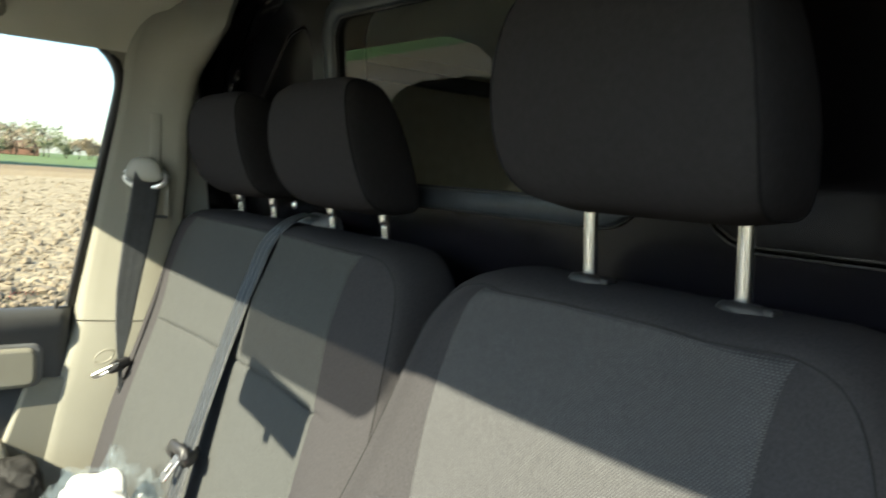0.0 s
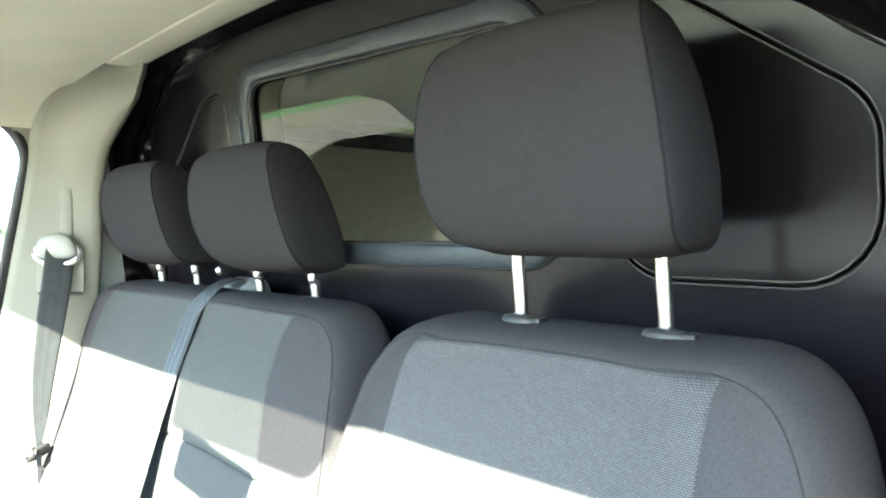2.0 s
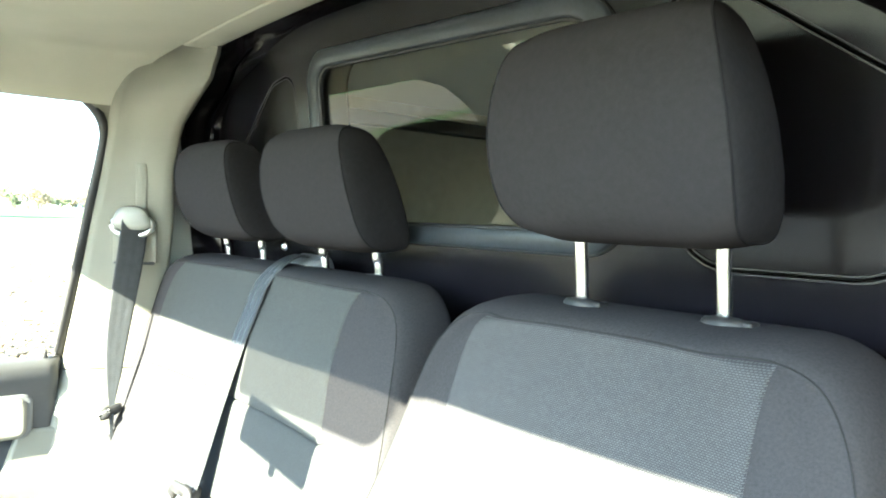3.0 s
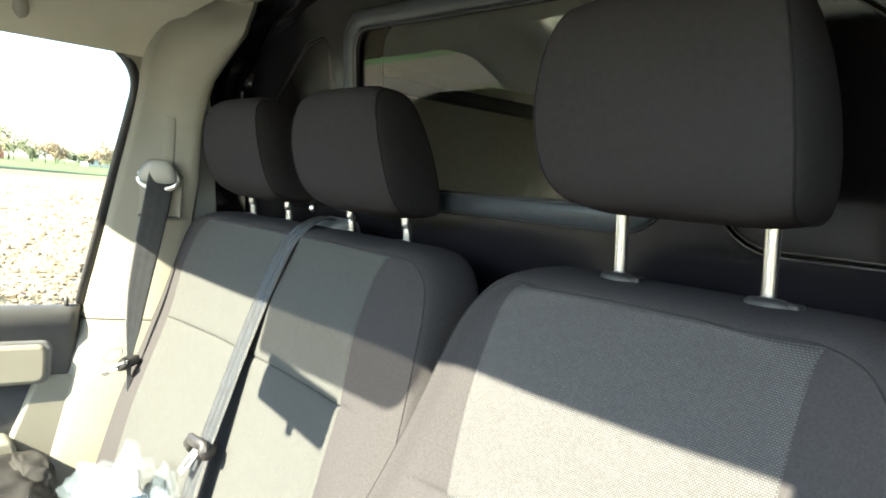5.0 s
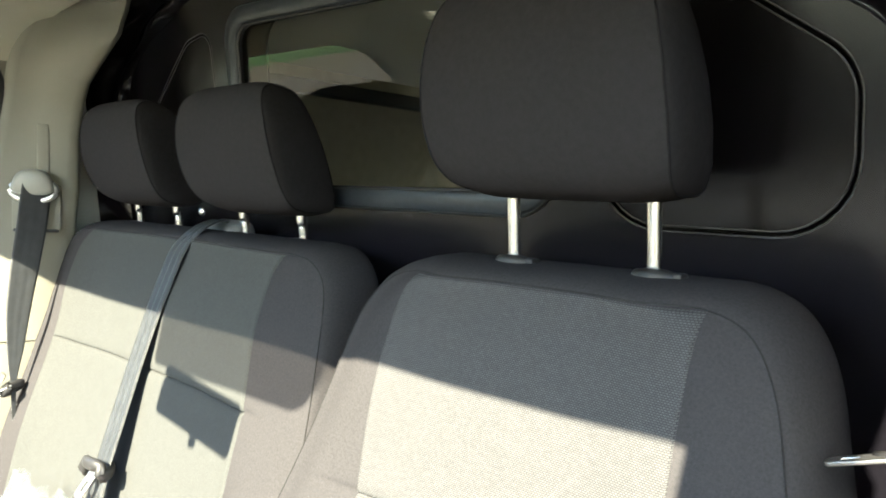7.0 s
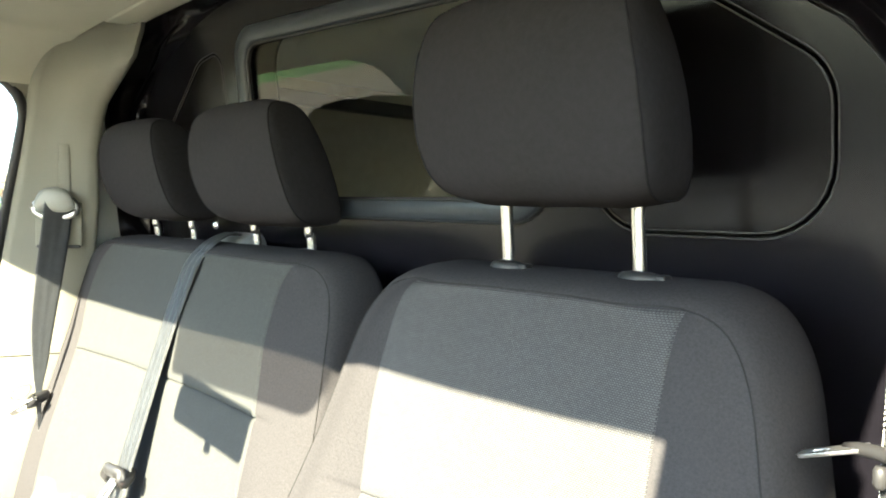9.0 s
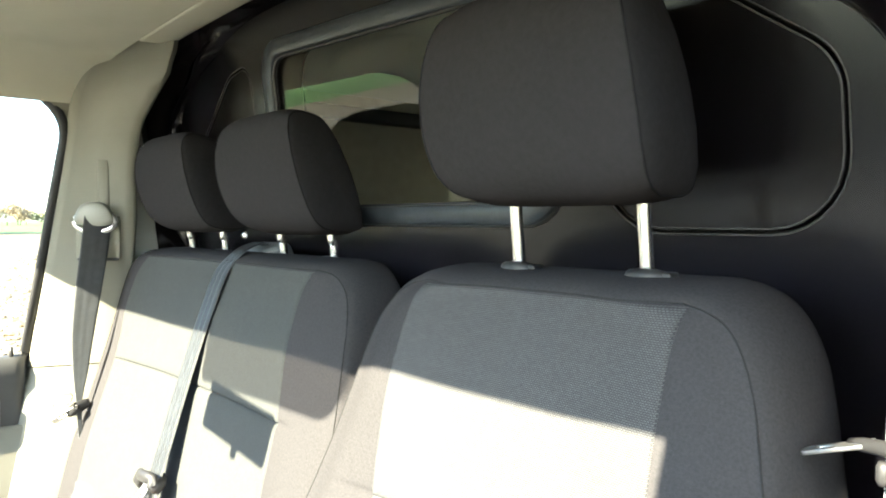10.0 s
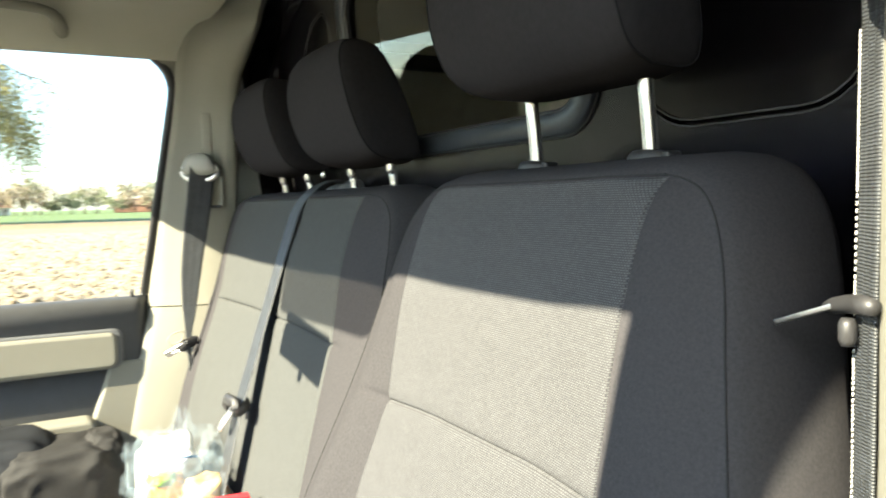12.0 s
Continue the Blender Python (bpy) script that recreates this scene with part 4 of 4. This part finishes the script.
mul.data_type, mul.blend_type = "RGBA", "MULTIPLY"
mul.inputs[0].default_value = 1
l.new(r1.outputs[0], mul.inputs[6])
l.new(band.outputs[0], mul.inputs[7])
along = n.new("ShaderNodeVectorMath")
along.operation = "DOT_PRODUCT"
along.inputs[1].default_value = (-0.75, -0.66, 0.0)
l.new(geo.outputs["Position"], along.inputs[0])
wig = n.new("ShaderNodeMath")
wig.operation = "MULTIPLY_ADD"
wig.inputs[1].default_value = 3.0
l.new(nz.outputs[0], wig.inputs[0])
l.new(along.outputs["Value"], wig.inputs[2])
reach = n.new("ShaderNodeMapRange")
reach.inputs[1].default_value, reach.inputs[2].default_value = 0, 60
l.new(wig.outputs[0], reach.inputs[0])
verge = n.new("ShaderNodeValToRGB")
v = verge.color_ramp.elements
v[0].position, v[0].color = 0.0, (0.075, 0.062, 0.040, 1)
v[1].position, v[1].color = 1.0, (0.062, 0.052, 0.038, 1)
for pos, col in ((0.19, (0.075, 0.065, 0.038, 1)), (0.22, (0.035, 0.060, 0.016, 1)), (0.27, (0.050, 0.075, 0.024, 1)), (0.30, (0.085, 0.092, 0.066, 1)), (0.40, (0.080, 0.078, 0.056, 1)), (0.42, (0.045, 0.068, 0.024, 1)), (0.46, (0.062, 0.054, 0.040, 1))):
    v.new(pos).color = col
l.new(reach.outputs[0], verge.inputs[0])
speck = n.new("ShaderNodeMix")
speck.data_type, speck.blend_type = "RGBA", "OVERLAY"
speck.inputs[0].default_value = 0.7
l.new(verge.outputs[0], speck.inputs[6])
l.new(nz.outputs[0], speck.inputs[7])
side = n.new("ShaderNodeMapRange")
side.inputs[1].default_value, side.inputs[2].default_value = -3.5, -5.5
lean_n = n.new("ShaderNodeVectorMath")
lean_n.operation = "DOT_PRODUCT"
lean_n.inputs[1].default_value = (-0.12, 1.0, 0.0)
l.new(geo.outputs["Position"], lean_n.inputs[0])
l.new(lean_n.outputs["Value"], side.inputs[0])
both = n.new("ShaderNodeMix")
both.data_type = "RGBA"
l.new(side.outputs[0], both.inputs[0])
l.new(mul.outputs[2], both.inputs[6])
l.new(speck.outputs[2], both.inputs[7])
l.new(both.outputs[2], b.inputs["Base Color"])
clod_n = n.new("ShaderNodeTexNoise")
clod_n.inputs["Scale"].default_value, clod_n.inputs["Detail"].default_value = 5, 6
l.new(geo.outputs["Position"], clod_n.inputs["Vector"])
bp = n.new("ShaderNodeBump")
bp.inputs["Distance"].default_value = 0.25
bp.inputs["Strength"].default_value = 0.8
l.new(clod_n.outputs[0], bp.inputs["Height"])
l.new(bp.outputs[0], b.inputs["Normal"])
gx = [-2500, -600, -200] + list(np.linspace(-80, 20, 60)) + [200, 2500]
gy = [-2500, -600, -100] + list(np.linspace(-60, 40, 60)) + [200, 600, 2500]
rows = [[(x, y, SOIL_Z + (0.06 * noise.noise(Vector((x * 0.6, y * 0.6, 0))) - 0.03 if abs(x) > 3 else -0.03)) for x in gx] for y in gy]
ground = tagged(grid("ground", rows, soil), "pale tilled field, darker near the van, with a green strip far off", "field", kind="structure")

random.seed(11)
verts, faces = [], []
base = bmesh.new()
bmesh.ops.create_icosphere(base, subdivisions=1, radius=1)
bv, bf = [v.co.copy() for v in base.verts], [[v.index for v in f.verts] for f in base.faces]
base.free()
for i in range(11000):
    d = 9 + 45 * random.random() ** 1.7
    a = radians(random.uniform(-100, -62)) if i % 4 else radians(random.uniform(-170, -100))
    x, y = 0.8 + d * math.sin(a), d * math.cos(a) - 0.5
    s = random.uniform(0.012, 0.042) * (random.uniform(1.8, 3.0) if random.random() < 0.16 else 1)
    q = Euler((random.random() * 6, random.random() * 6, random.random() * 6)).to_matrix()
    k = len(verts)
    f = Vector((random.uniform(0.7, 1.3), random.uniform(0.7, 1.3), random.uniform(0.5, 0.8)))
    for v in bv:
        p = q @ (v * random.uniform(0.75, 1.15))
        verts.append((x + p.x * s * f.x, y + p.y * s * f.y, SOIL_Z + p.z * s * f.z))
    faces += [[k + w for w in ff] for ff in bf]
me = bpy.data.meshes.new("clods")
me.from_pydata(verts, [], faces)
clods = tagged(link("soil_clods", me, material("clod_soil", (0.165, 0.130, 0.085), 0.95, vary=0.35, scale=8, bump=0.4, fine=60), smooth=False), "dry clods of tilled soil", "soil", kind="stuff")

bark = material("bark", (0.10, 0.08, 0.06), 0.9, vary=0.3, scale=8, bump=0.5, fine=40)


def leafage(name, col):
    return material(name, col, 0.7, vary=0.4, scale=0.6, bump=0.0, fine=6)


leaf_spring = leafage("spring_leaves", (0.27, 0.25, 0.09))
# Far leaves are greyed: their haze is put into the colour.
leaf_far = leafage("hazy_far_leaves", (0.15, 0.165, 0.085))
leaf_bare = leafage("budding_twigs", (0.24, 0.19, 0.12))


def tree(x, y, h, crown_r, leaf, n_leaf, seed, size, droop=0.0, trunk=True):
    """A tapered trunk with forked limbs and a loose crown of small leaf clumps."""
    random.seed(seed)
    ob = thing("tree", "spring tree with thin new leaves at the field edge", "tree", "trees", at=(x, y, SOIL_Z - 0.1))
    b = bmesh.new()
    tips = []
    top = Vector((random.uniform(-0.4, 0.4), random.uniform(-0.4, 0.4), h * 0.75))
    tube_bm([(0, 0, 0), top * 0.3, top * 0.65, top], [h * 0.028, h * 0.02, h * 0.012, h * 0.004], 7, bm=b)
    for i in range(26):
        z = random.uniform(0.22, 0.74)
        a = random.random() * 6.28
        L = crown_r * random.uniform(0.6, 1.05)
        p0 = top * z / 0.75
        p2 = p0 + Vector((math.cos(a) * L, math.sin(a) * L, h * random.uniform(0.08, 0.3) - droop * L))
        p1 = (p0 + p2) / 2 + Vector((0, 0, h * 0.05 + droop * 0.4 * L))
        tube_bm([p0, p1, p2], [h * 0.009, h * 0.005, h * 0.002], 5, bm=b)
        for q in range(3):
            t0 = p1.lerp(p2, random.random())
            t1 = t0 + Vector((random.gauss(0, 1), random.gauss(0, 1), random.gauss(0.2, 0.7))) * crown_r * 0.22
            tube_bm([t0, (t0 + t1) / 2 + Vector((0, 0, 0.1)), t1], [h * 0.003, h * 0.002, h * 0.001], 4, bm=b)
            tips += [t1, t0.lerp(t1, 0.5)]
        tips += [p1, p2, (p1 + p2) / 2]
    part("trunk", b, bark, ob)
    vs, fs = [], []
    for i in range(n_leaf):
        t = random.choice(tips)
        g = Vector((random.gauss(0, 1), random.gauss(0, 1), random.gauss(0, 0.9))) * crown_r * 0.085
        c = t + g
        c.z -= droop * abs(random.gauss(0, 1)) * crown_r * 0.5
        q = Euler((random.random() * 6, random.random() * 6, random.random() * 6)).to_matrix()
        s = size * random.uniform(0.5, 1.3)
        k = len(vs)
        for px, py in ((-1, 0), (0, -0.45), (1, 0), (0, 0.45)):
            vs.append(tuple(c + q @ Vector((px * s, py * s, 0.2 * s * (1 - px * px)))))
        fs.append((k, k + 1, k + 2, k + 3))
    m2 = bpy.data.meshes.new("crown")
    m2.from_pydata(vs, [], fs)
    link("crown", m2, leaf, ob, smooth=False)
    return ob


# far tree row and houses along the horizon
random.seed(21)
row_y = -60.0
k = 0
while row_y < 190:
    d = random.uniform(300, 335)
    hgt = random.choice((5, 6, 7, 8, 9, 11, 14))
    tree(-d, row_y, hgt, hgt * random.uniform(0.5, 0.7), random.choice((leaf_far, leaf_bare, leaf_bare, leaf_far)), 420, 100 + k, 0.55)
    row_y += random.uniform(1.6, 4.2)
    k += 1
tree(-109, -9.2, 31, 13.0, leaf_spring, 70000, 5, 0.21, droop=0.55)


def house(x, y, w, h, wall_m, roof_m, turn):
    ob = thing("house", "far low farmhouse with a pitched roof among trees", "house", "far houses", at=(x, y, SOIL_Z))
    b = bmesh.new()
    rbox(b, (6, w, h), (0, 0, h / 2), bevel=0.05)
    part("wall", b, wall_m, ob, smooth=False)
    b = bmesh.new()
    vs = [b.verts.new(p) for p in ((-3.4, -w / 2 - 0.4, h), (3.4, -w / 2 - 0.4, h), (0, -w / 2 - 0.4, h + 2.6), (-3.4, w / 2 + 0.4, h), (3.4, w / 2 + 0.4, h), (0, w / 2 + 0.4, h + 2.6))]
    for f in ((0, 1, 2), (3, 5, 4), (0, 2, 5, 3), (1, 4, 5, 2), (0, 3, 4, 1)):
        b.faces.new([vs[i] for i in f])
    part("roof", b, roof_m, ob, smooth=False)
    for i in range(3):
        b = bmesh.new()
        rbox(b, (0.1, 1.0, 1.2), (3.03, -w / 2 + w * (i + 0.5) / 3, 1.6), bevel=0.02)
        part("window", b, gap_mat, ob)
    ob.rotation_euler = (0, 0, turn)


brick_far = material("far_brick_wall", (0.30, 0.16, 0.11), 0.9, scale=0.6, fine=4)
white_far = material("far_white_wall", (0.7, 0.68, 0.62), 0.9, scale=0.6, fine=4)
roof_far = material("far_roof_tiles", (0.16, 0.08, 0.06), 0.9, scale=0.5, fine=4)
house(-338, -10, 12, 3.0, white_far, roof_far, 0.2)
house(-340, 42, 16, 3.2, brick_far, roof_far, -0.1)
house(-340, 84, 10, 3.0, white_far, roof_far, 0.3)
house(-340, 150, 14, 3.0, white_far, roof_far, 0.1)


# ---- things on the bench ----
def fold(d, seed):
    """Ridged folds for cloth."""
    a = 1 - abs(noise.noise(d * 1.25 + Vector((seed, 0, 0)))) * 2
    b = 1 - abs(noise.noise(d * 2.6 + Vector((0, seed, 0)))) * 2
    return 0.65 * a + 0.35 * b


def cloth_heap(bm, centre, size, seed, depth):
    """A folded flattened heap with a boxy outline and creased top."""
    vs = bmesh.ops.create_icosphere(bm, subdivisions=5, radius=1)["verts"]
    for v in vs:
        d = v.co.normalized()
        q = Vector([math.copysign(abs(c) ** 0.55, c) for c in d])
        k = 1 + depth * (fold(d, seed) - 0.4)
        v.co = Vector((q.x * size[0], q.y * size[1], q.z * size[2])) * k + Vector(centre)
    return bm


jacket = thing("jacket", "crumpled black padded jacket on the bench beside the door", "jacket")
part("body", cloth_heap(bmesh.new(), (-0.600, -0.395, 1.015), (0.095, 0.100, 0.084), 2.3, 0.13), jacket_mat, jacket)
part("collar", cloth_heap(bmesh.new(), (-0.600, -0.320, 1.045), (0.060, 0.034, 0.060), 2.9, 0.14), jacket_mat, jacket)
# A smoother, darker and bluer heap at the front of the jacket.
part("sleeve", cloth_heap(bmesh.new(), (-0.640, -0.540, 1.020), (0.105, 0.150, 0.098), 5.7, 0.10), material("dark_bluish_cloth", (0.010, 0.0115, 0.0145), 0.7, vary=0.2, scale=30, bump=0.2, spec=0.3), jacket, "smooth darker bluish heap at the front of the jacket")

film_mat = bpy.data.materials.new("clear_plastic_film")
film_mat.use_nodes = True
fb = film_mat.node_tree.nodes["Principled BSDF"]
fb.inputs["Base Color"].default_value = (0.34, 0.42, 0.48, 1)
fb.inputs["Roughness"].default_value = 0.07
fb.inputs["Alpha"].default_value = 0.09
paper_mat = material("white_paper", (0.66, 0.655, 0.64), 0.7, vary=0.05, scale=20, bump=0.1)
yellow_mat = material("yellow_orange_snack_print", (0.5, 0.26, 0.06), 0.45, vary=0.5, scale=35, bump=0.05)
red_mat = material("red_card_box", (0.62, 0.03, 0.04), 0.45, vary=0.08, bump=0.03)
green_mat = material("green_leaf_print", (0.12, 0.20, 0.04), 0.5, vary=0.4, scale=50, bump=0.05)

bag = thing("carrier_bag", "clear plastic bag of packed food on the bench", "bag")


def crumple(bm, centre, size, seed, jit, sub=4, box=0.7):
    """Film drawn into sharp ridges and flat facets between them."""
    vs = bmesh.ops.create_icosphere(bm, subdivisions=sub, radius=1)["verts"]
    for v in vs:
        d = v.co.normalized()
        q = Vector([math.copysign(abs(c) ** box, c) for c in d])
        cell = noise.voronoi(d * 2.3 + Vector((seed, 0, 0)))[0]
        k = 1 + jit * (cell[1] - cell[0] - 0.25) + 0.22 * noise.noise(d * 1.7 + Vector((0, seed, 0)))
        v.co = Vector((q.x * size[0], q.y * size[1], q.z * size[2])) * k + Vector(centre)
    return bm


part("film", crumple(bmesh.new(), (-0.425, -0.220, 1.040), (0.105, 0.078, 0.092), 8, 0.40), film_mat, bag, "crumpled clear plastic film", smooth=False)
for cx, cy, top, sd, wx in ((-0.440, -0.205, 1.158, 3, 0.036), (-0.375, -0.168, 1.130, 4, 0.026), (-0.500, -0.262, 1.105, 9, 0.030)):
    part("bag_handle", crumple(bmesh.new(), (cx, cy, top - 0.035), (wx, 0.022, 0.052), sd, 0.5, 3, 1.2), film_mat, bag, "twisted clear film handle", smooth=False)
paper = thing("paper_wrap", "white crumpled paper wrap inside the clear bag", "paper")
part("sheet", crumple(bmesh.new(), (-0.452, -0.228, 1.040), (0.062, 0.050, 0.076), 3, 0.13, 4, 0.55), paper_mat, paper)
bm = tube_bm([(-0.386, -0.236, 1.092), (-0.388, -0.214, 1.096), (-0.392, -0.190, 1.092)], 0.0022, 6)
part("printed_line", bm, material("blue_print", (0.10, 0.22, 0.42), 0.6, bump=0), paper, "blue printed line")
snack = thing("snack_packet", "yellow and orange printed snack packet in the bag", "packet")
part("pouch", crumple(bmesh.new(), (-0.380, -0.246, 1.046), (0.034, 0.030, 0.034), 6, 0.35, 4, 0.6), yellow_mat, snack)
part("print", crumple(bmesh.new(), (-0.356, -0.250, 1.074), (0.016, 0.018, 0.010), 1, 0.5, 3, 0.7), green_mat, snack, "green printed leaf")
wrapper = thing("bread_bag", "pale yellow bread in a crinkled clear wrapper", "food")
part("loaf", crumple(bmesh.new(), (-0.335, -0.190, 1.030), (0.042, 0.036, 0.046), 12, 0.3, 4, 0.7), material("pale_bread", (0.50, 0.36, 0.18), 0.6, vary=0.45, scale=60, bump=0.1), wrapper)
part("wrapper", crumple(bmesh.new(), (-0.325, -0.200, 1.030), (0.056, 0.052, 0.078), 14, 0.5, 4, 0.8), film_mat, wrapper, "crinkled clear wrapper", smooth=False)
box = thing("card_box", "red card food box on the bench", "box")
bm = bmesh.new()
rbox(bm, (0.020, 0.075, 0.125), (-0.188, -0.192, 1.026), Euler((0, 0, radians(-6))), 0.003)
part("carton", bm, red_mat, box)

# grassy dike along the far edge of the field, towards the front, bare at its foot
def bank(name, profile, mat, parent=None):
    rows = []
    for a in np.linspace(-70, 170, 110):
        top = 5.3 + 0.3 * noise.noise(Vector((a * 0.06, 0, 7)))
        line = []
        for w, h in profile:
            z = top * h + 0.12 * noise.noise(Vector((a * 0.8, w * 0.8, 3)))
            line.append((-103 + 0.61 * a - 0.79 * w, -80 - 0.79 * a - 0.61 * w, z))
        rows.append(line)
    return grid(name, rows, mat, parent)


dike = bank("bank", ((-6, 0.42), (-3, 0.80), (0, 1.0), (3, 1.02), (7, 0.7), (14, -0.3)), material("dike_grass", (0.055, 0.120, 0.028), 0.85, vary=0.35, scale=0.5, bump=0.3, fine=6))
tagged(dike, "green grassy dike along the far edge of the field", "dike", kind="structure")
bank("bank_foot", ((-16, -0.1), (-11, 0.20), (-6, 0.42)), material("bare_soil", (0.085, 0.072, 0.048), 0.95, vary=0.4, scale=0.6, bump=0.3, fine=5), dike)

# grass verge beside the field, towards the front
random.seed(33)
vs, fs = [], []
for i in range(14000):
    along = random.uniform(5, 70)
    across = random.gauss(0, 0.8)
    x, y = -24 - 0.2 * along + across, -8 - along
    h, w = random.uniform(0.05, 0.20), random.uniform(0.012, 0.035)
    a = random.random() * 6.28
    k = len(vs)
    vs += [(x - w * math.cos(a), y - w * math.sin(a), 0.0), (x + w * math.cos(a), y + w * math.sin(a), 0.0), (x + random.uniform(-0.1, 0.1), y + random.uniform(-0.1, 0.1), h)]
    fs.append((k, k + 1, k + 2))
me = bpy.data.meshes.new("verge")
me.from_pydata(vs, [], fs)
tagged(link("grass", me, material("verge_grass", (0.10, 0.17, 0.045), 0.8, vary=0.4, scale=1.0, bump=0, fine=5), smooth=False), "green grass tufts on the field verge", "grass", kind="stuff")
